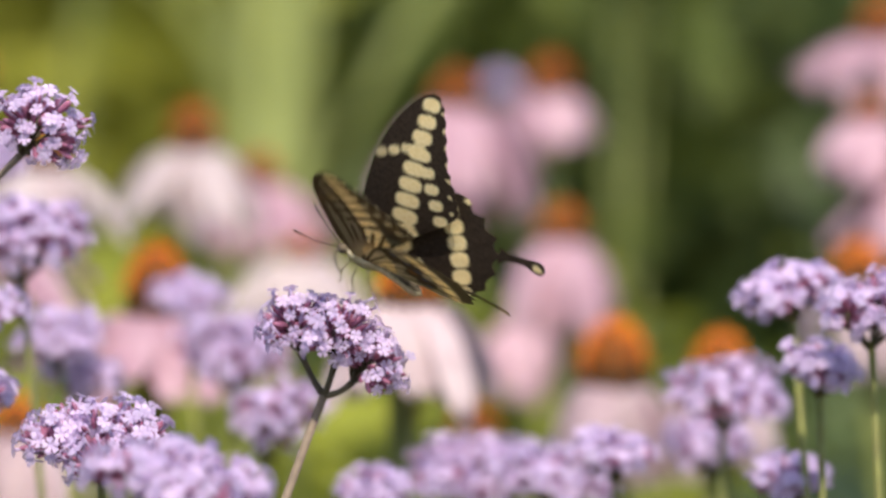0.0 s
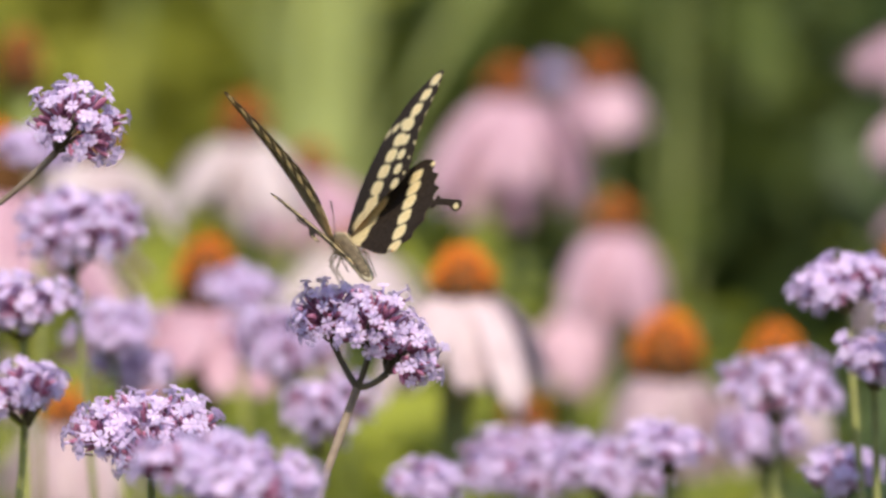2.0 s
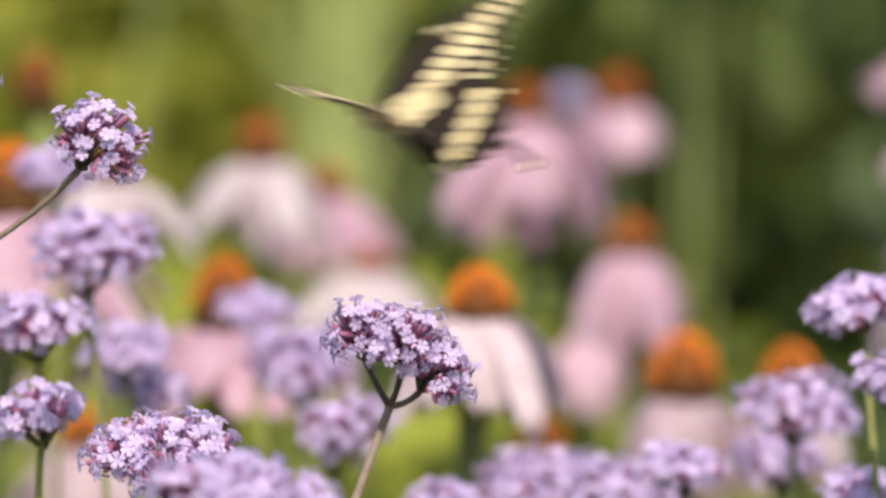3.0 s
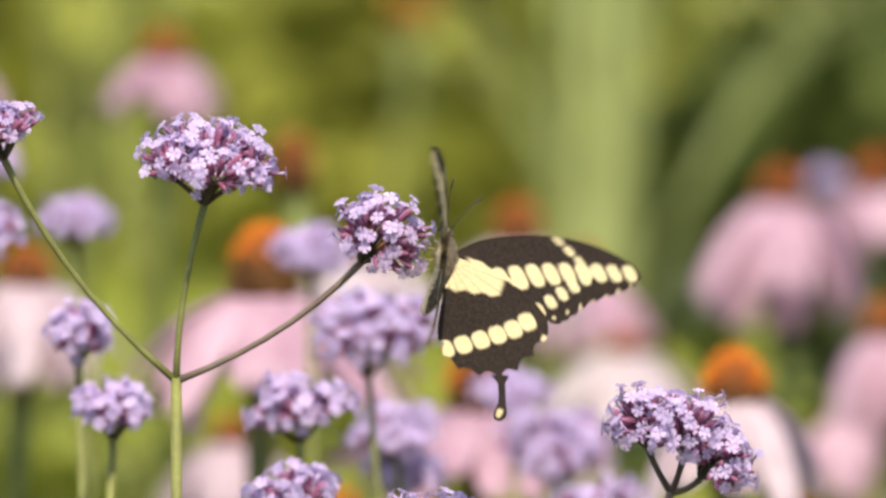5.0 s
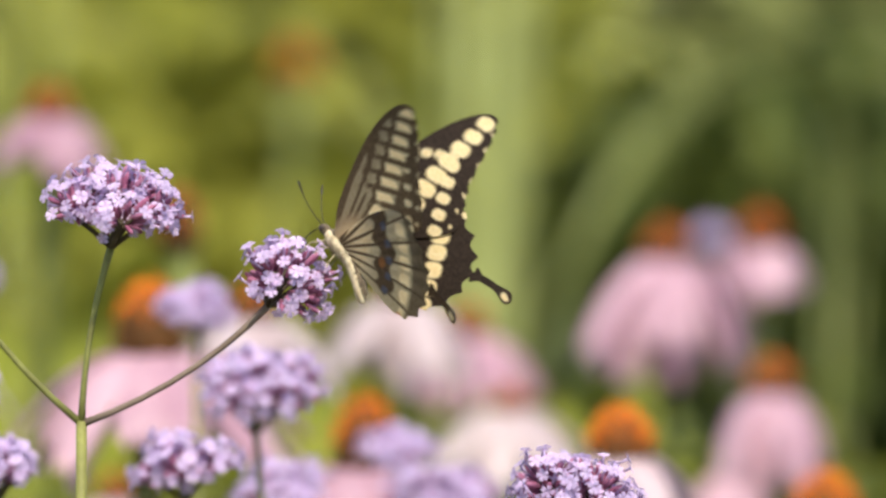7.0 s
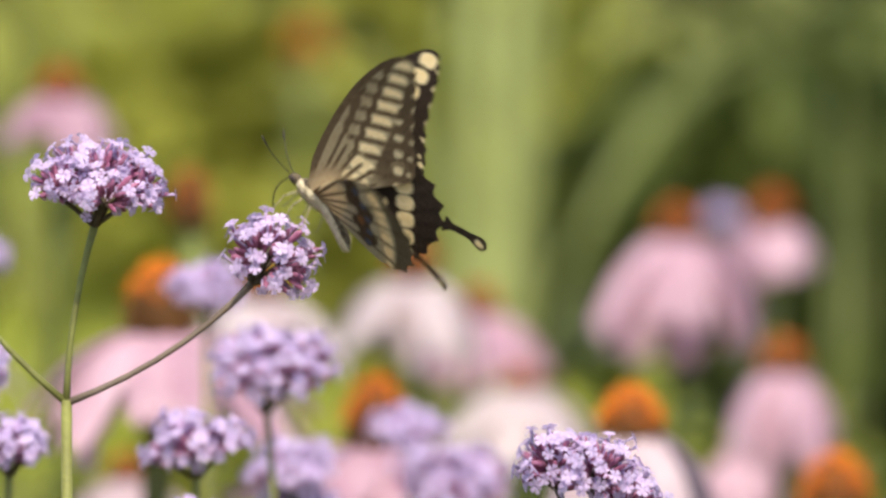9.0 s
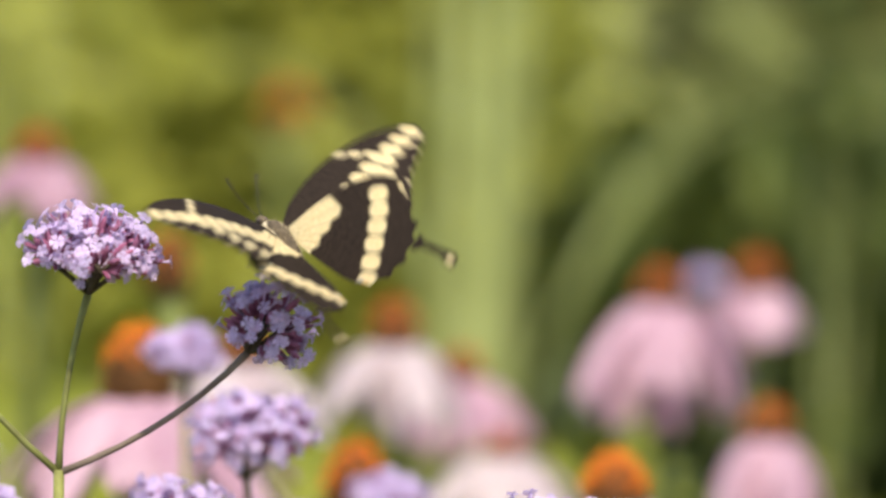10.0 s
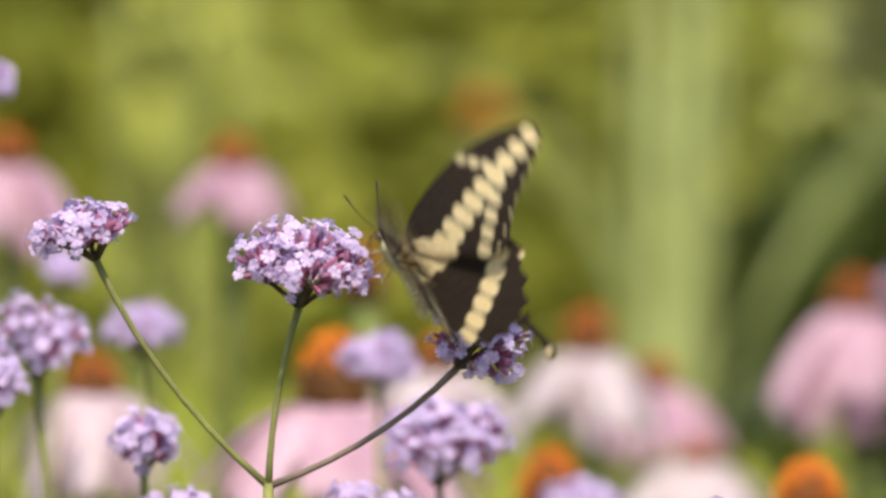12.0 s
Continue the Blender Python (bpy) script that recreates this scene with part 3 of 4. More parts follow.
# the tall verbena beside it: three long branches from one joint
second = verbena((-0.1881, 2.4000), "tall verbena with three lavender heads on long green branches")
joint = Vector((0.0120, -0.0097, 1.0340))
for spot, axis, wide, high, seed, near, lobed, bark, sag in (((0.0208, -0.0047, 1.0912), (0.16, -0.30, 1.0), 0.0456, 0.0310, 81, True, True, STEM, (-0.002, 0, 0)),
                                          ((0.0720, -0.0063, 1.0728), (0.55, -0.30, 0.85), 0.0305, 0.0245, 82, True, False, STEM_MAUVE, (0.003, 0, -0.003)),
                                          ((-0.0447, -0.0035, 1.1054), (-0.30, -0.25, 0.9), 0.0320, 0.0225, 83, False, True, STEM, (-0.004, 0, -0.003))):
    flower_head(second, spot, axis, wide, high, seed, near, lobes_of(wide, high, seed) if lobed else None)
    stalk(second, bow(joint, spot, sag, 8), [0.0013, 0.0011, 0.0010, 0.0010, 0.0010, 0.0010, 0.0011, 0.0013], bark, "branch")
stalk(second, bow((0, 0, -0.01), joint + Vector((0, 0, 0.001)), (0.004, 0, 0), 10), [0.0028 - 0.0010 * i / 9 for i in range(10)])



# ---- the butterfly ----
MM = 0.001


def smooth_step(x, a, b):
    x = min(1.0, max(0.0, (x - a) / (b - a)))
    return x * x * (3 - 2 * x)


def spline(points, n):
    """Points along a smooth line through the given ones, n for each stretch."""
    p = [np.array(q, float) for q in points]
    p = [2 * p[0] - p[1], *p, 2 * p[-1] - p[-2]]
    out = []
    for i in range(1, len(p) - 2):
        for k in range(n):
            s = k / n
            out.append(0.5 * (2 * p[i] + (p[i + 1] - p[i - 1]) * s + (2 * p[i - 1] - 5 * p[i] + 4 * p[i + 1] - p[i + 2]) * s ** 2
                              + (3 * p[i] - p[i - 1] - 3 * p[i + 1] + p[i + 2]) * s ** 3))
    return out + [p[-2]]


# Outlines in millimetres forth and out from the wing's root.
FORE = [(2, 1), (8, 9), (13, 22), (16, 36), (16, 49), (13.5, 59), (9.5, 63), (5, 61.5), (-1, 55), (-8, 46.5), (-14.5, 41.5), (-19.2, 36.5),
        (-18.8, 31), (-12.5, 19), (-7, 9), (-3, 1)]
HIND = [(-1, 2), (-4, 14), (-9, 26), (-15, 34), (-21, 37), (-27, 36.5), (-33, 34.5), (-38.5, 31.5), (-42, 27.5), (-43.5, 22), (-43.8, 16),
        (-41.8, 10), (-37.5, 5.5), (-30, 2.5), (-20, 1), (-8, 0)]


def oval(f, o, cf, co, rf, ro, angle=0.0):
    """1 inside an oval mark and 0 outside, with a soft edge."""
    c, s = math.cos(angle), math.sin(angle)
    a, b = (f - cf) * c + (o - co) * s, -(f - cf) * s + (o - co) * c
    return 1 - smooth_step((abs(a / rf) ** 2.8 + abs(b / ro) ** 2.8) ** (1 / 2.8), 0.86, 1.08)


def band_spots():
    """The pale diagonal band of the forewing, spot by spot: place, size."""
    for i in range(9):
        s = i / 8
        yield (9.2 - 12.5 * s ** 0.9 - 4.0 * s ** 2, 59.0 - 43.0 * s), (3.3 + 1.9 * s, 2.35 + 0.3 * s)


def fore_marks(f, o, upper):
    cream = 0.0
    if upper:
        for (cf, co), (rf, ro) in band_spots():
            cream = max(cream, oval(f, o, cf, co, rf, ro, -0.5))
        for i in range(4):
            cream = max(cream, oval(f, o, 14.0 - 3.2 * i, 33.6 + 3.9 * i, 2.2, 1.6, -0.785) * (0.9 if i else 0.7))
        for i in range(5):
            cream = max(cream, oval(f, o, 1.2 - 4.3 * i, 43.5 - 3.6 * i, 2.7, 1.9, -0.6))
        for i in range(7):
            cream = max(cream, 0.8 * oval(f, o, 4.0 - 3.6 * i, 59.6 - 4.2 * i, 0.9, 0.6))
        over = f + 2.4 + 0.53 * o  # millimetres in front of the hind margin
        front = 4.6 + 0.16 * max(0.0, o - 8) + 0.5 * math.sin(o * 0.9)
        patch = (1 - smooth_step(over, front, front + 0.9)) * smooth_step(o, 3.5, 5.5) * (1 - smooth_step(o - 0.4 * over, 18.5, 19.7))
        patch *= 1 - 0.45 * (1 - smooth_step(abs(over - 2.6), 0.1, 0.45))
        return (max(cream, patch), 0.0, 0.0)
    # underside: tawny cells between dark veins; a plain cell by the root, a pale band, a dark border with lunules
    border, along, down = (28 * o - 29 * f) / 40.3, (28 * f + 29 * o) / 40.3, 0.93 * f - 0.36 * o
    angle, far = math.atan2(f + 4, o + 3), math.hypot(f, o)
    fan = abs(((angle + 0.42) / 0.16) % 1.0 - 0.5) * 0.16 * far
    row = abs((along / 5.2 + 0.5) % 1.0 - 0.5) * 5.2
    outer = smooth_step(o, 19, 27)
    vein = fan * (1 - outer) + row * outer
    if down > -1.5 and o < 33:
        vein = max(vein, 0.9 * smooth_step(down, -1.5, -0.6) * smooth_step(33 - o, 0.0, 1.5))
    cell = max(abs(down - 4.5) / 6.2, abs(o - 19) / 14.5)
    vein = min(vein, abs(cell - 1) * 5.0 + 0.1 + 0.6 * (o < 8))
    lead = 2 + 14 * math.sin(min(1.0, o / 44) * 1.5708) - 0.012 * max(0.0, o - 44) ** 2
    vein = min(vein, max(0.0, lead - 0.9 - f))
    for level in (-7.3, -1.6):
        if o > 17:
            vein = min(vein, abs(down - level + 0.5 * math.sin(along * 1.2)) * 0.9 + 0.25 * (o < 21))
    cream = 0.32 + 0.16 * (1 - smooth_step(down, -8, -3)) * outer - 0.42 * (1 - smooth_step(down, -17.5, -15.5)) * outer
    cream = cream - 0.34 * smooth_step(border, 31, 34)
    for (cf, co), (rf, ro) in band_spots():
        cream = max(cream, 0.95 * oval(f, o, cf, co, rf * 1.05, ro * 1.06, -0.5))
    for i in range(7):
        cream = max(cream, 0.8 * oval(f, o, 2.2 - 4.1 * i, 47.5 - 3.9 * i, 1.9, 1.5, -0.785))
        cream = max(cream, 0.5 * oval(f, o, 4.0 - 3.6 * i, 59.6 - 4.2 * i, 1.1, 0.8, -0.785))
    cream = min(max(0.04, cream), 0.04 + smooth_step(vein, 0.32 + 0.3 * outer, 0.95 + 0.75 * outer))
    tan = 1 - smooth_step(math.hypot((f + 3) / 9, (o - 4) / 14), 0.25, 1.0)
    return (max(cream, 0.62 * tan), 0.22 * tan, 0.0)


def hind_marks(f, o, upper):
    cream = orange = blue = 0.0
    if upper:
        back = -13.6 + 0.1 * (o - 8) + 0.5 * math.sin(o * 1.1)
        cream = smooth_step(f, back - 0.4, back + 0.5) * (1 - smooth_step(o, 17.5, 19.0))
        cream *= 1 - 0.4 * (1 - smooth_step(abs(((math.atan2(f + 2, o + 2) + 0.1) / 0.21) % 1.0 - 0.5), 0.02, 0.07))
        for i in range(6):
            s = i / 5
            cream = max(cream, oval(f, o, -19.5 - 17.5 * s ** 0.9, 29.5 - 22.5 * s ** 1.15, 3.5, 2.75, -0.66))
        for i in range(6):
            cream = max(cream, oval(f, o, -24.0 - 4.6 * i, 36.3 - 0.35 * i * i, 1.3, 1.0))
        orange = 0.9 * oval(f, o, -37.5, 4.6, 1.8, 1.7)
        blue = 0.8 * oval(f, o, -35.3, 4.8, 0.9, 1.4)
        return (cream, orange, blue)
    angle = math.atan2(f + 2, o + 2)
    far = math.hypot(f, o)
    vein = abs(((angle + 0.1) / 0.21) % 1.0 - 0.5) * 0.21 * far
    reach = math.hypot(f + 2, o - 2)
    cream = 0.86 - 0.30 * smooth_step(reach, 11, 19)
    dark = (1 - smooth_step(abs(reach - 22.5 - 1.8 * math.sin(angle * 15)), 3.6, 5.4)) * smooth_step(o, 2, 5)
    cream = min(cream, 1 - 0.97 * dark)
    for i in range(6):
        s = i / 5
        cream = max(cream, oval(f, o, -20.5 - 17.5 * s ** 0.9, 30.5 - 23.0 * s ** 1.15, 3.6, 2.55, -0.66))
    cream = min(cream, 1 - 0.88 * smooth_step(reach, 34.5, 38.0), 0.05 + smooth_step(vein, 0.25, 0.9))
    for i in range(6):
        cream = max(cream, 0.8 * oval(f, o, -24.0 - 4.6 * i, 36.3 - 0.35 * i * i, 1.3, 1.0))
    blue = 0.55 * (1 - smooth_step(abs(reach - 24.5), 0.8, 2.0)) * dark * (1 - smooth_step(abs(((angle + 0.1) / 0.21) % 1.0 - 0.5), 0.16, 0.3))
    orange = max(0.4 * oval(f, o, -20.0, 12.5, 1.6, 2.0), 0.8 * oval(f, o, -36.5, 4.6, 1.6, 1.6))
    return (cream, orange, blue * (1 - orange))


def wing_mesh(name, outline, marks, side, camber, tail):
    """A two-sided wing sheet fanned from its root: an upper and an under face 0.25 mm apart, with its markings on its points."""
    edge = spline(outline, 10)
    root = np.array([(edge[0][0] + edge[-1][0]) / 2, min(edge[0][1], edge[-1][1]) - 0.5])
    count, rings = len(edge), 56
    flat = []
    for j in range(rings + 1):
        s = (j / rings) ** 0.8
        for i, e in enumerate(edge):
            k = 1.0
            if j > rings - 6 and 0.3 < i / count < 0.82 and tail or j > rings - 6 and 0.42 < i / count < 0.72:  # scalloped outer margin
                k = 1 - (0.055 if tail else 0.018) * (j - rings + 6) / 6 * abs(math.sin(i / count * 3.14159 * (13 if tail else 26)))
            p = root + (e - root) * s * k
            flat.append((p[0], p[1]))
    quads = [(j * count + i, j * count + i + 1, (j + 1) * count + i + 1, (j + 1) * count + i) for j in range(rings) for i in range(count - 1)]
    if tail:  # the spoon-shaped tail
        base, tip, n = np.array([-41.5, 26.5]), np.array([-57.5, 30.5]), 26
        along = (tip - base) / np.linalg.norm(tip - base)
        across, start = np.array([-along[1], along[0]]), len(flat)
        for j in range(n + 1):
            s = j / n
            w = 1.15 + 0.95 * smooth_step(s, 0.55, 0.85)
            w = w * math.sqrt(max(0.02, 1 - max(0.0, (s - 0.86) / 0.14) ** 2)) + 1.6 * (1 - smooth_step(s, 0.0, 0.2))
            c = base + (tip - base) * s - across * 0.9 * math.sin(3.14 * s)
            for k in range(-4, 5):
                p = c + across * w * k / 4
                flat.append((p[0], p[1]))
        quads += [(start + j * 9 + k, start + j * 9 + k + 1, start + (j + 1) * 9 + k + 1, start + (j + 1) * 9 + k) for j in range(n) for k in range(8)]
    verts, colours = [], []
    for layer in (0.12, -0.12):
        for q, (f, o) in enumerate(flat):
            lift = camber * (math.sin(min(1.0, o / 62) * 3.14159) * 2.6 - 0.0022 * (f + 8) ** 2)
            vein = 0.045 * math.sin(math.atan2(f + 4, o + 3) / 0.118 * 6.283) * min(1.0, o / 20)
            verts.append((f * MM, side * o * MM, (lift + vein + layer - (0.25 if tail else 0.0)) * MM))
            if tail and q >= start:
                mark = (0.9 * oval(f, o, -54.8, 29.9, 1.7, 0.95, 0.0), 0.0, 0.0)
            else:
                mark = marks(f, o, layer > 0)
            colours.append((*mark, 1.0))
    n = len(flat)
    top = [q if side < 0 else q[::-1] for q in quads]
    under = [tuple(i + n for i in (q[::-1] if side < 0 else q)) for q in quads]
    me = mesh_from(name, verts, top + under, WING_TOP, WING_UNDER)
    for k, p in enumerate(me.polygons):
        p.material_index = 0 if k < len(top) else 1
    layer = me.color_attributes.new("marks", "FLOAT_COLOR", "POINT")
    layer.data.foreach_set("color", np.array(colours, dtype=np.float32).ravel())
    return me


def spindle(stations, sides=16, squash=1.0):
    """A body of rings: stations of x, z, radius, in millimetres."""
    verts, faces = [], []
    for x, z, r in stations:
        for k in range(sides):
            a = 2 * math.pi * k / sides
            verts.append((x * MM, r * squash * math.cos(a) * MM, (z + r * math.sin(a)) * MM))
    for i in range(len(stations) - 1):
        for k in range(sides):
            a, b = i * sides + k, i * sides + (k + 1) % sides
            faces.append((a, b, b + sides, a + sides))
    faces.append(tuple(range(sides))[::-1])
    faces.append(tuple((len(stations) - 1) * sides + k for k in range(sides)))
    return verts, faces


def ball(x, y, z, r, n=10):
    v, f = spindle([(x + r * math.cos(a), z, max(0.02, r * math.sin(a))) for a in np.linspace(math.pi, 0, n)], 12)
    return [(p[0], p[1] + y * MM, p[2]) for p in v], f


def fuzz(stations, count, length, seed):
    """Fine hairs lying back over a body of rings."""
    rng = np.random.default_rng(seed)
    verts, faces = [], []
    for i in range(count):
        at = rng.uniform(0, len(stations) - 1.001)
        k, s = int(at), at - int(at)
        x, z, r = ((1 - s) * p + s * q for p, q in zip(stations[k], stations[k + 1]))
        a = rng.uniform(0, 6.283)
        out = Vector((0, math.cos(a), math.sin(a)))
        foot = Vector((x, r * 0.94 * out.y, z + r * 0.94 * out.z))
        tip = foot + (out * rng.uniform(0.5, 1.0) + Vector((-rng.uniform(0.4, 1.1), rng.normal(0, 0.25), rng.normal(0, 0.25)))) * length
        side = Vector((0.10, 0, 0)) + 0.10 * out.cross(Vector((1, 0, 0)))
        n = len(verts)
        verts += [(foot - side) * MM, (foot + side) * MM, (foot + out * 0.12 + Vector((0.1, 0, 0))) * MM, tip * MM]
        faces += [(n, n + 1, n + 3), (n + 1, n + 2, n + 3), (n + 2, n, n + 3)]
    return verts, faces


def butterfly():
    insect = tagged(new("swallowtail_butterfly"), "dark brown swallowtail butterfly with cream spot bands, fluttering at verbena", "butterfly")
    wings = {}
    for side, hand in ((1, "L"), (-1, "R")):
        wings[hand + "H"] = piece("hindwing", wing_mesh("hindwing", HIND, hind_marks, side, 0.7, True), insect, label="tailed hindwing, dark above with a curved row of cream spots, pale below")
        wings[hand + "F"] = piece("forewing", wing_mesh("forewing", FORE, fore_marks, side, 1.0, False), insect, label="long forewing, dark above with a diagonal cream band, pale below")
    # thorax, abdomen with faint segments, head
    v, f = spindle([(-5.5, 0.2, 1.6), (-4.5, 0.3, 2.5), (-2.5, 0.5, 3.1), (0.5, 0.7, 3.4), (3.5, 0.7, 3.1), (6, 0.6, 2.4), (7.6, 0.5, 1.5)])
    thorax = piece("thorax", mesh_from("thorax", v, f, FUR_PALE), insect, label="pale cream furry thorax")
    v, f = fuzz([(-5.0, 0.2, 2.0), (-2.5, 0.5, 3.0), (0.5, 0.6, 3.3), (3.5, 0.6, 3.0), (7.0, 0.5, 1.9)], 900, 1.5, 5)
    tagged(piece("fur", mesh_from("fur", v, f, FUR_PALE), thorax), "pale hairs of the thorax", kind="stuff")
    stripe_v, stripe_f = spindle([(-5.4, 1.0, 1.5), (-3, 1.5, 2.75), (0, 1.7, 3.05), (4, 1.6, 2.8), (7, 1.1, 1.6)], 16, 0.95)
    piece("back_stripe", mesh_from("back_stripe", stripe_v, stripe_f, FUR_DARK), thorax, label="dark stripe along the back")
    rings = []
    for i in range(19):
        s = i / 18
        r = 2.55 * (1 - 0.25 * s) * math.sqrt(max(0.03, 1 - max(0.0, (s - 0.72) / 0.28) ** 2)) * (1 + 0.07 * math.cos(s * 8 * 6.283))
        rings.append((-4.6 - 15.0 * s, 0.2 - 7.6 * s ** 1.25, r * 1.12))
    v, f = spindle(rings, 14)
    abdomen = piece("abdomen", mesh_from("abdomen", v, f, FUR_PALE), insect, label="pale cream abdomen")
    v, f = fuzz(rings[:-1], 700, 0.8, 6)
    tagged(piece("fur", mesh_from("fur", v, f, FUR_PALE), abdomen), "short pale hairs of the abdomen", kind="stuff")
    v, f = spindle([(x + 0.3, z + 0.85, r * 0.98) for x, z, r in rings], 16, 0.92)
    piece("abdomen_stripe", mesh_from("abdomen_stripe", v, f, FUR_DARK), insect, label="dark stripe along the abdomen")
    v, f = spindle([(7.0, 0.4, 1.1), (8.0, 0.5, 1.7), (9.4, 0.5, 1.85), (10.8, 0.4, 1.5), (11.8, 0.2, 0.7)], 12)
    head = piece("head", mesh_from("head", v, f, FUR_DARK), insect, label="dark furry head")
    for side in (1, -1):
        piece("eye", mesh_from("eye", *ball(9.6, side * 1.35, 0.6, 1.05), CHITIN), head, label="round dark eye")
        line = bow(Vector((11, side * 0.5, 1.2)) * MM, Vector((24.5, side * 6.5, 8.0)) * MM, Vector((0, 0, -0.0012)), 10)
        piece("antenna", mesh_from("antenna", *tube(line, [0.00017] * 7 + [0.00022, 0.00038, 0.00030], 6), CHITIN), head, label="thin dark clubbed antenna")
        for x, fx, fy, fz in ((5.5, 9.5, 4.0, -11.5), (2.5, 3.5, 5.5, -12.5), (-0.5, -4.5, 5.0, -12.0)):
            knee = Vector((x + (fx - x) * 0.6, side * (fy + 0.8), -4.5)) * MM
            v, f = joined([tube([Vector((x, side * 1.4, -1.2)) * MM, knee], [0.00042, 0.00026], 6),
                           tube([knee, Vector((fx, side * fy, fz)) * MM, Vector((fx + 1.4, side * fy, fz - 1.0)) * MM], [0.00026, 0.00018, 0.00012], 6)])
            piece("leg", mesh_from("leg", v, f, LEG_PALE), insect, label="thin jointed leg")
    line = bow(Vector((11.4, 0, -0.4)) * MM, Vector((11.5, 0, -12.5)) * MM, Vector((0.0022, 0, 0)), 8)
    piece("proboscis", mesh_from("proboscis", *tube(line, [0.00022] * 8, 6), CHITIN), head, label="thin dark drinking tube")
    return insect, wings


INSECT, WINGS = butterfly()


def hinge(side, raised, swept):
    """A wing's pose on the thorax: degrees raised over level and swept forth."""
    m = Matrix.Rotation(radians(side * raised), 4, "X") @ Matrix.Rotation(radians(-side * swept), 4, "Z")
    return Matrix.Translation((2 * MM, side * 2.5 * MM, 2 * MM)) @ m


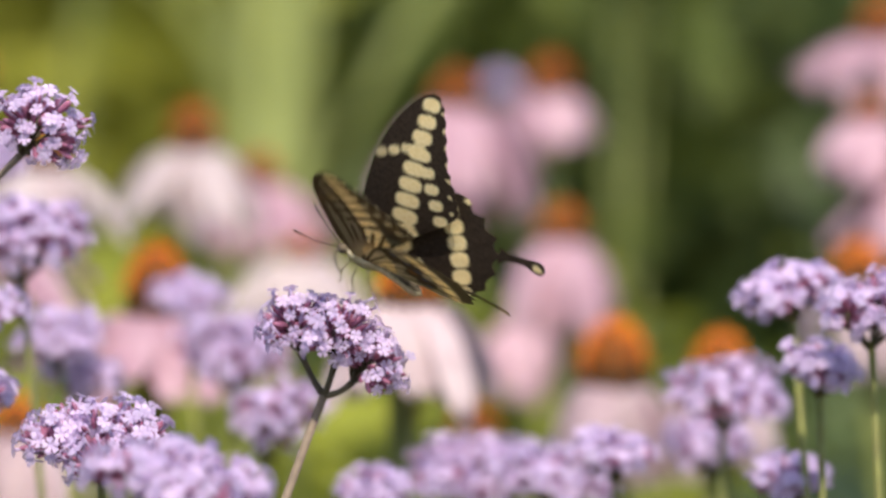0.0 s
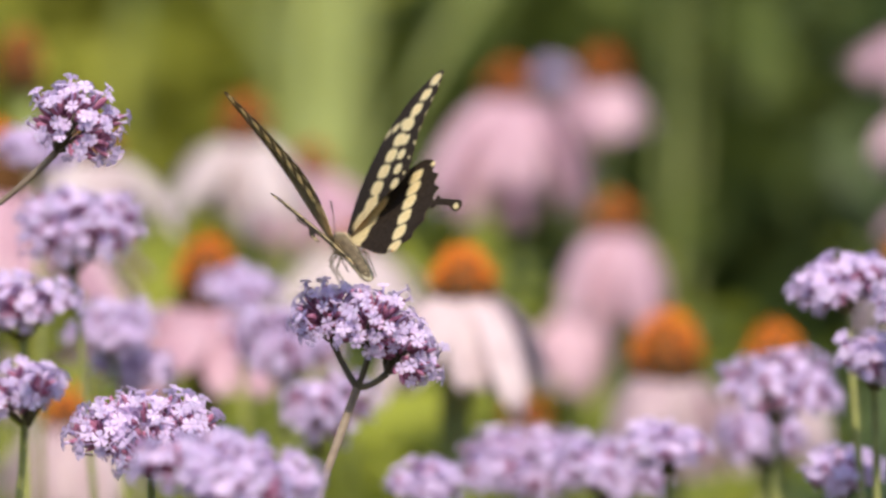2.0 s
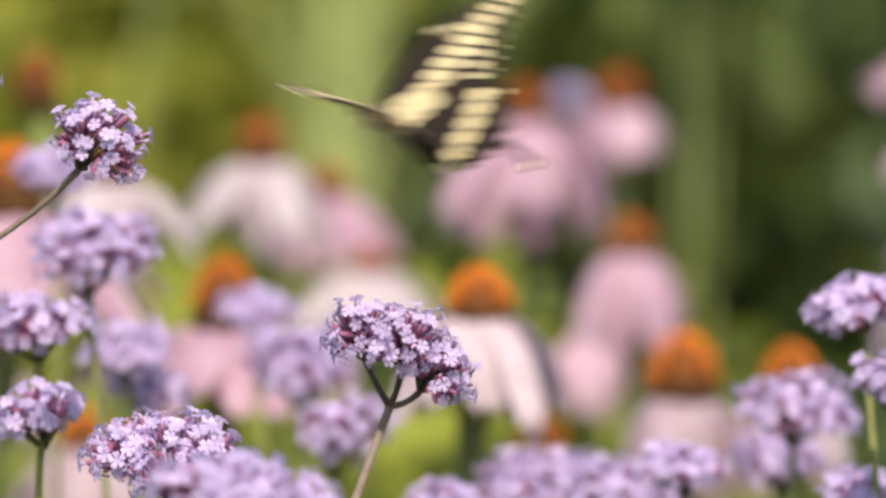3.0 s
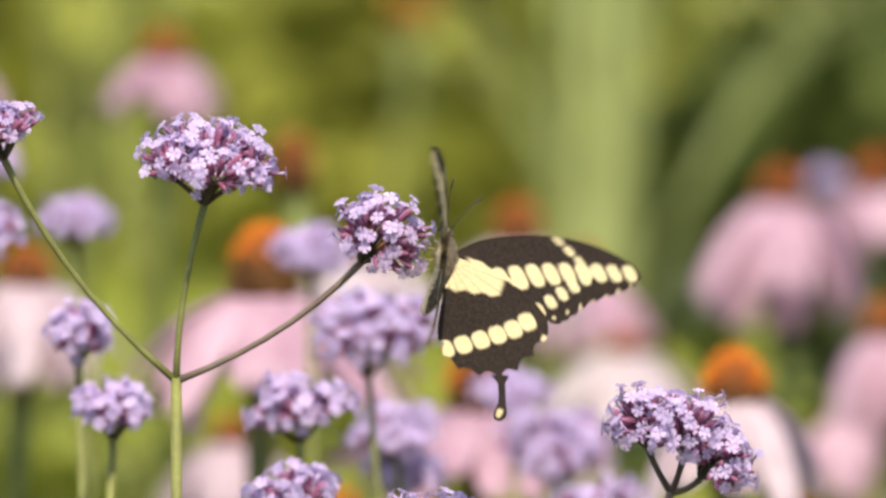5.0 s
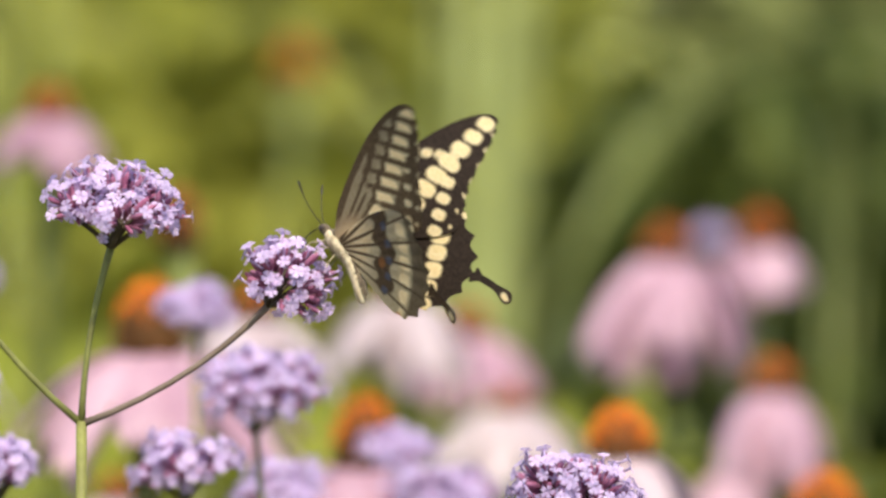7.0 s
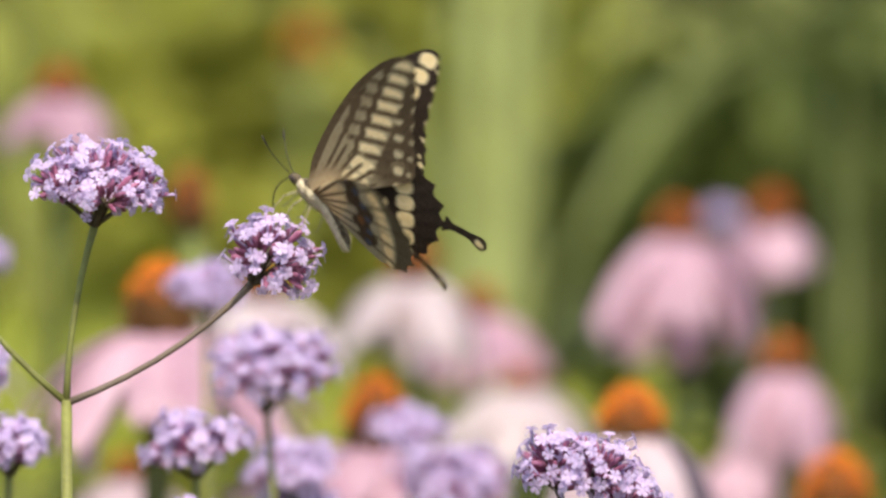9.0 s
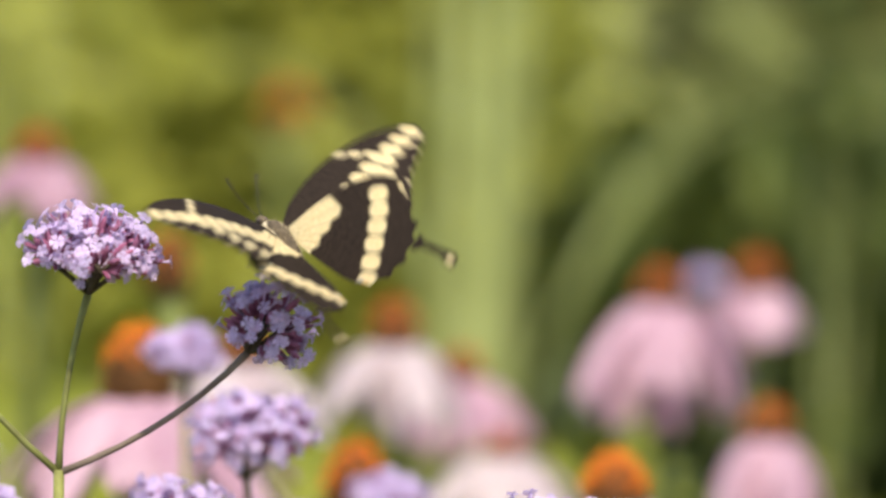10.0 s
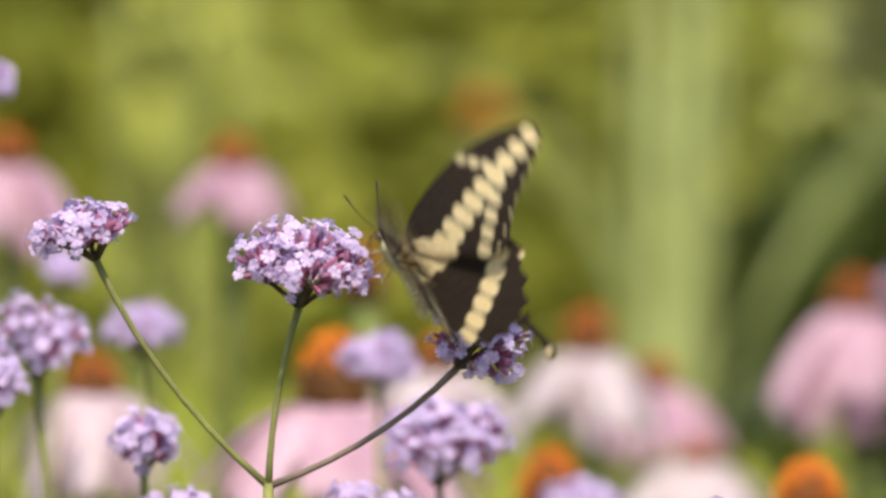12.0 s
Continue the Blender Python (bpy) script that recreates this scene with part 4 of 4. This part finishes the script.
def motions():
    """The butterfly's flight and wing beats, and the swaying of the flowers."""
    flight = [
        (0, -0.0041, 2.4085, 1.0348, -36.9, -17.0, 152.9),
        (0.3, -0.0058, 2.4084, 1.0340, -17.7, -20.6, 154.7),
        (0.5, -0.0073, 2.4086, 1.0364, -36.7, -21.2, 161.8),
        (0.7, -0.0076, 2.4085, 1.0351, -32.6, -12.4, 161.6),
        (0.9, -0.0189, 2.4084, 1.0336, -9.7, 3.6, 146.0),
        (1, -0.0155, 2.4085, 1.0347, -6.4, -14.0, 153.3),
        (1.2, -0.0157, 2.4086, 1.0362, -3.8, -13.3, 165.2),
        (1.3, -0.0122, 2.4088, 1.0385, -8.3, -14.4, 174.7),
        (1.4, -0.0124, 2.4087, 1.0373, -40.0, -10.2, 144.8),
        (1.5, -0.0109, 2.4085, 1.0334, -23.2, -34.7, 109.8),
        (1.6, -0.0222, 2.4084, 1.0336, -18.5, -35.2, 114.7),
        (1.8, -0.0240, 2.4088, 1.0380, -21.2, -16.8, 108.8),
        (2, -0.0290, 2.4085, 1.0361, -26.0, -7.9, 107.7),
        (2.2, -0.0192, 2.4083, 1.0332, -8.5, -16.6, 94.2),
        (2.4, -0.0191, 2.4085, 1.0349, -15.0, -10.1, 102.0),
        (2.5, -0.0172, 2.4088, 1.0388, -5.6, -10.8, 104.0),
        (2.7, -0.0160, 2.4087, 1.0377, -3.9, -13.9, 95.4),
        (2.8, -0.0044, 2.3930, 1.0655, 3.4, -44.7, 87.0),
        (2.9, 0.0154, 2.3939, 1.0756, -6.5, -5.1, 120.5),
        (3, -0.0224, 2.3943, 1.0856, -14.5, -13.1, 141.0),
        (3.2, -0.1031, 2.3946, 1.0830, 16.9, -36.6, 97.7),
        (3.3, -0.0984, 2.3780, 1.0663, 16.3, -55.9, 72.1),
        (3.5, -0.0929, 2.3775, 1.0606, 30.9, -48.5, 74.6),
        (3.7, -0.0866, 2.3778, 1.0640, 67.1, -61.6, 58.6),
        (5.3, -0.0832, 2.3934, 1.0698, 40.8, -44.1, 93.5),
        (5.5, -0.0777, 2.3937, 1.0766, 24.8, -50.0, 99.4),
        (5.7, -0.0795, 2.3939, 1.0749, 44.4, -51.9, 99.0),
        (6, -0.0739, 2.3937, 1.0761, 13.6, -56.7, 121.5),
        (6.2, -0.0722, 2.3938, 1.0746, 44.3, -31.4, 123.2),
        (6.5, -0.0728, 2.3947, 1.0862, 25.9, -64.2, 153.6),
        (6.7, -0.0808, 2.3951, 1.0889, 13.9, -33.9, 137.1),
        (8.3, -0.0815, 2.3951, 1.0890, 10.3, -42.5, 137.6),
        (8.5, -0.0759, 2.3949, 1.0862, 10.3, -42.5, 137.6),
        (9, -0.0928, 2.3961, 1.0988, -7.3, -35.7, 154.0),
        (9.2, -0.0885, 2.3965, 1.1052, -7.3, -35.7, 154.0),
        (9.5, -0.0864, 2.3959, 1.0990, -25.4, -42.5, 149.4),
        (9.7, -0.0831, 2.3950, 1.0885, -23.9, -38.2, 151.9),
        (9.9, -0.0922, 2.3957, 1.0965, 2.0, -24.2, 140.9),
        (10, -0.0977, 2.3962, 1.1058, -5.7, -31.6, 136.5),
        (10.1, -0.0860, 2.3954, 1.0928, 27.2, -39.6, 97.2),
        (10.2, -0.0834, 2.3958, 1.0974, 27.8, -52.3, 125.0),
        (10.5, -0.0863, 2.3959, 1.1002, -5.8, -30.6, 148.3),
        (11, -0.0795, 2.3954, 1.0966, -27.5, -31.2, 153.4),
        (11.2, -0.0876, 2.3962, 1.1020, 6.0, -19.9, 143.8),
        (11.3, -0.0906, 2.3970, 1.1111, -14.0, -38.1, 150.4),
        (11.4, -0.1143, 2.3735, 1.1178, -0.5, -15.3, 141.0),
        (11.5, -0.1307, 2.3726, 1.1151, -30.8, -72.8, 143.0),
        (11.6, -0.1348, 2.3722, 1.1027, 4.9, -57.0, 132.8),
        (11.8, -0.1306, 2.3719, 1.0998, -5.8, -49.2, 138.3),
        (11.9, -0.1275, 2.3717, 1.0975, 14.5, -53.9, 132.9),
        (12, -0.1207, 2.3721, 1.1034, -27.8, -44.7, 145.1),
    ]
    # seconds; left and right forewing, left and right hindwing: degrees raised and swept
    beats = [
        (0, 71, -14, 68, -24, 61, -16, 61, -16),
        (0.3, 83, -4, 83, -19, 69, -2, 88, -1),
        (0.5, 84, -9, 77, -18, 74, -8, 90, -7),
        (0.7, 80, -4, 82, -14, 70, -2, 88, -4),
        (0.9, 51, -21, 41, 1, 56, -10, 40, -1),
        (1, 30, -17, 45, -12, 35, -9, 70, -7),
        (1.2, 25, -13, 24, -14, 31, -7, 20, 1),
        (1.3, 14, 1, 4, -19, 18, 1, 5, 3),
        (1.4, 64, 7, 55, -27, 64, -1, 61, -2),
        (1.5, 54, -1, 43, -17, 55, -6, 51, -1),
        (1.6, 85, -8, 58, -20, 80, 9, 58, 0),
        (1.8, 64, -13, 15, 6, 65, 3, 19, -1),
        (2, 80, -6, 38, -15, 62, -2, 27, -1),
        (2.2, 72, 2, 37, 25, 72, 3, 37, -2),
        (2.4, 56, -18, 16, -1, 52, 0, 10, -8),
        (2.5, 44, -20, 13, -1, 43, -6, 14, -9),
        (2.7, 75, -21, 62, -20, 71, 1, 53, 2),
        (2.8, 34, -10, 31, 4, 40, -8, 40, -10),
        (2.9, 40, 2, 24, 15, 43, -2, 30, -4),
        (3, 29, -20, 25, -15, 29, -6, 34, -28),
        (3.2, 28, -28, -4, 2, 31, -3, 3, -15),
        (3.3, 72, -18, 50, -9, 75, 2, 66, 3),
        (3.5, 63, -17, 34, -2, 69, -14, 45, -10),
        (3.7, 46, -12, 43, 8, 51, -0, 53, -3),
        (3.9, 30, -13, 26, 7, 35, -1, 36, -4),
        (4.1, 53, -14, 46, 6, 58, -1, 57, -5),
        (4.3, 38, -15, 30, 4, 43, -2, 40, -7),
        (4.5, 54, -15, 44, 3, 59, -2, 55, -8),
        (4.7, 32, -16, 21, 1, 37, -2, 31, -9),
        (4.9, 53, -17, 39, -0, 58, -3, 50, -10),
        (5.1, 33, -18, 18, -1, 39, -3, 29, -12),
        (5.3, 50, -19, 33, -3, 55, -4, 44, -13),
        (5.5, 66, -22, 62, -20, 61, -6, 59, -16),
        (5.7, 86, -17, 83, -14, 91, -4, 98, -14),
        (6, 83, -11, 81, -25, 94, -19, 81, -7),
        (6.2, 48, -24, 52, 0, 55, -12, 62, -16),
        (6.5, 58, -7, 60, -6, 23, -7, 25, 10),
        (6.7, 79, -22, 84, -19, 76, -17, 89, -8),
        (6.9, 60, -19, 65, -17, 53, -14, 67, -6),
        (7.1, 79, -16, 83, -16, 67, -10, 83, -5),
        (7.3, 61, -12, 65, -14, 45, -7, 61, -3),
        (7.5, 73, -9, 77, -12, 53, -4, 70, -2),
        (7.7, 48, -6, 52, -11, 24, -1, 42, -1),
        (7.9, 65, -2, 68, -9, 37, 2, 55, 1),
        (8.1, 43, 1, 45, -8, 10, 5, 29, 2),
        (8.3, 88, -19, 91, -18, 43, -24, 91, -14),
        (8.5, 88, -19, 91, -18, 43, -24, 91, -14),
        (9, 85, -18, 86, -18, 51, -14, 95, -8),
        (9.2, 85, -18, 86, -18, 51, -14, 95, -8),
        (9.5, 77, -3, 71, -10, 60, -3, 76, -7),
        (9.7, 69, -5, 69, -5, 67, -3, 74, -3),
        (9.9, 56, -15, 65, 14, 58, -12, 74, -3),
        (10, 17, -12, 24, 1, 13, -11, 57, -1),
        (10.1, 58, -7, 53, 5, 58, -10, 61, 2),
        (10.2, 87, -4, 87, -9, 94, -3, 103, -4),
        (10.5, 60, -13, 85, -28, 41, -12, 91, -18),
        (11, 71, 1, 72, -20, 66, 0, 77, -12),
        (11.2, 38, -20, 41, -6, 39, -10, 48, -17),
        (11.3, 85, -12, 85, -16, 81, -15, 87, -5),
        (11.4, 41, -15, 51, 4, 34, -15, 46, -5),
        (11.5, 74, 4, 43, -16, 73, 7, 44, -8),
        (11.6, 63, -18, 68, -8, 57, -14, 65, -6),
        (11.8, 65, -12, 56, -1, 67, -9, 64, -5),
        (11.9, 85, -4, 82, -14, 86, -7, 85, -1),
        (12, 66, -21, 58, -16, 61, -6, 49, -13),
    ]
    # how far the wings beat from one thirtieth of a second to the next, in degrees
    quick = {0.5: 8, 1.5: -7, 2.5: -4, 3.0: 5, 3.5: -3, 5.5: 8, 6.0: 8, 6.5: 4, 9.0: 4, 9.5: -3, 10.0: -4, 10.5: 6, 11.0: -6, 11.5: 10}
    strokes = []
    for t, *angles in beats:
        d = quick.get(t, 0)
        for step in (-1, 0, 1):
            if step == 0 or d and 0 <= t + step / FPS <= 12:
                strokes.append((t + step / FPS, *[a + step * d * (k % 2 == 0) for k, a in enumerate(angles)]))
    walk(INSECT, [(t, pose(x, y, z, a, b, c)) for t, x, y, z, a, b, c in flight])
    for i, (key, side) in enumerate((("LF", 1), ("RF", -1), ("LH", 1), ("RH", -1))):
        walk(WINGS[key], [(row[0], hinge(side, row[1 + 2 * i], row[2 + 2 * i])) for row in strokes])
    walk(first, [(0, pose(-0.3446, 2.4000, 0.0007, 0, -0.093, 0)),
                 (0.5, pose(-0.3446, 2.4000, 0.0005, 0, -0.020, 0)),
                 (1, pose(-0.3446, 2.4000, 0.0008, 0, -0.162, 0)),
                 (1.5, pose(-0.3446, 2.4000, 0.0017, 0, -0.108, 0)),
                 (2, pose(-0.3446, 2.4000, -0.0008, 0, -0.423, 0)),
                 (2.5, pose(-0.3446, 2.4000, 0.0000, 0, 0.000, 0)),
                 (3, pose(-0.3446, 2.4000, 0.0018, 0, -0.124, 0)),
                 (3.5, pose(-0.3446, 2.4000, 0.0027, 0, -0.036, 0)),
                 (3.7, pose(-0.3446, 2.4000, 0.0025, 0, 0.021, 0)),
                 (5.3, pose(-0.3446, 2.4000, 0.0034, 0, 0.408, 0)),
                 (5.5, pose(-0.3446, 2.4000, 0.0030, 0, 0.426, 0)),
                 (6, pose(-0.3446, 2.4000, 0.0029, 0, 0.552, 0)),
                 (6.5, pose(-0.3446, 2.4000, 0.0028, 0, 0.711, 0)),
                 (8.5, pose(-0.3446, 2.4000, 0.0029, 0, 0.705, 0)),
                 (9, pose(-0.3446, 2.4000, 0.0026, 0, 0.626, 0)),
                 (9.5, pose(-0.3446, 2.4000, 0.0029, 0, 0.608, 0)),
                 (12, pose(-0.3446, 2.4000, 0.0021, 0, 0.426, 0))])
    walk(second, [(0, pose(-0.1881, 2.4000, -0.0024, 0, -0.076, 0)),
                 (0.5, pose(-0.1881, 2.4000, -0.0048, 0, -0.336, 0)),
                 (1, pose(-0.1881, 2.4000, -0.0024, 0, -0.120, 0)),
                 (1.5, pose(-0.1881, 2.4000, -0.0055, 0, -0.342, 0)),
                 (2, pose(-0.1881, 2.4000, -0.0046, 0, -0.319, 0)),
                 (2.5, pose(-0.1881, 2.4000, -0.0050, 0, -0.178, 0)),
                 (3, pose(-0.1881, 2.4000, -0.0035, 0, -0.227, 0)),
                 (3.5, pose(-0.1881, 2.4000, -0.0032, 0, 0.041, 0)),
                 (3.7, pose(-0.1881, 2.4000, -0.0101, 0, 0.327, 0)),
                 (5.3, pose(-0.1881, 2.4000, -0.0036, 0, 0.163, 0)),
                 (5.5, pose(-0.1881, 2.4000, 0.0000, 0, 0.000, 0)),
                 (6, pose(-0.1881, 2.4000, -0.0032, 0, 0.252, 0)),
                 (6.5, pose(-0.1881, 2.4000, -0.0011, 0, 0.454, 0)),
                 (8.5, pose(-0.1881, 2.4000, -0.0061, 0, 0.808, 0)),
                 (9, pose(-0.1881, 2.4000, -0.0018, 0, 0.137, 0)),
                 (9.5, pose(-0.1881, 2.4000, -0.0035, 0, 0.647, 0)),
                 (10, pose(-0.1881, 2.4000, -0.0028, 0, 0.446, 0)),
                 (10.5, pose(-0.1881, 2.4000, -0.0007, 0, 0.266, 0)),
                 (11, pose(-0.1881, 2.4000, -0.0051, 0, 0.768, 0)),
                 (11.5, pose(-0.1881, 2.4000, 0.0007, 0, 0.035, 0)),
                 (12, pose(-0.1881, 2.4000, -0.0049, 0, 0.703, 0))])
    walk(soft_verbena, [(0, pose(-0.0917, 2.6702, 0, 0, -0.186, 0)), (1, pose(-0.0917, 2.6702, 0, 0, -0.256, 0)), (2, pose(-0.0917, 2.6702, 0, 0, -0.140, 0)), (3, pose(-0.0917, 2.6702, 0, 0, -0.186, 0)), (4.4, pose(-0.0917, 2.6702, 0, 0, 0.105, 0)), (5.5, pose(-0.0917, 2.6702, 0, 0, 0.396, 0)), (6.5, pose(-0.0917, 2.6702, 0, 0, 0.337, 0)), (8.5, pose(-0.0917, 2.6702, 0, 0, 0.396, 0)), (9.5, pose(-0.0917, 2.6702, 0, 0, 0.326, 0)), (10.5, pose(-0.0917, 2.6702, 0, 0, 0.431, 0)), (12, pose(-0.0917, 2.6702, 0, 0, 0.349, 0))])
    walk(back_verbena, [(0, pose(-0.0870, 2.7665, 0, 0, 0.121, 0)), (1, pose(-0.0870, 2.7665, 0, 0, 0.048, 0)), (2, pose(-0.0870, 2.7665, 0, 0, 0.169, 0)), (3, pose(-0.0870, 2.7665, 0, 0, 0.121, 0)), (4.4, pose(-0.0870, 2.7665, 0, 0, 0.302, 0)), (5.5, pose(-0.0870, 2.7665, 0, 0, 0.483, 0)), (6.5, pose(-0.0870, 2.7665, 0, 0, 0.422, 0)), (8.5, pose(-0.0870, 2.7665, 0, 0, 0.483, 0)), (9.5, pose(-0.0870, 2.7665, 0, 0, 0.410, 0)), (10.5, pose(-0.0870, 2.7665, 0, 0, 0.519, 0)), (12, pose(-0.0870, 2.7665, 0, 0, 0.435, 0))])
    walk(budding_verbena, [(0, pose(-0.1374, 2.5682, 0, 0, 0.336, 0)), (1, pose(-0.1374, 2.5682, 0, 0, 0.269, 0)), (2, pose(-0.1374, 2.5682, 0, 0, 0.381, 0)), (3, pose(-0.1374, 2.5682, 0, 0, 0.336, 0)), (4.4, pose(-0.1374, 2.5682, 0, 0, 0.420, 0)), (5.5, pose(-0.1374, 2.5682, 0, 0, 0.504, 0)), (6.5, pose(-0.1374, 2.5682, 0, 0, 0.448, 0)), (8.5, pose(-0.1374, 2.5682, 0, 0, 0.504, 0)), (9.5, pose(-0.1374, 2.5682, 0, 0, 0.437, 0)), (10.5, pose(-0.1374, 2.5682, 0, 0, 0.538, 0)), (12, pose(-0.1374, 2.5682, 0, 0, 0.459, 0))])


motions()
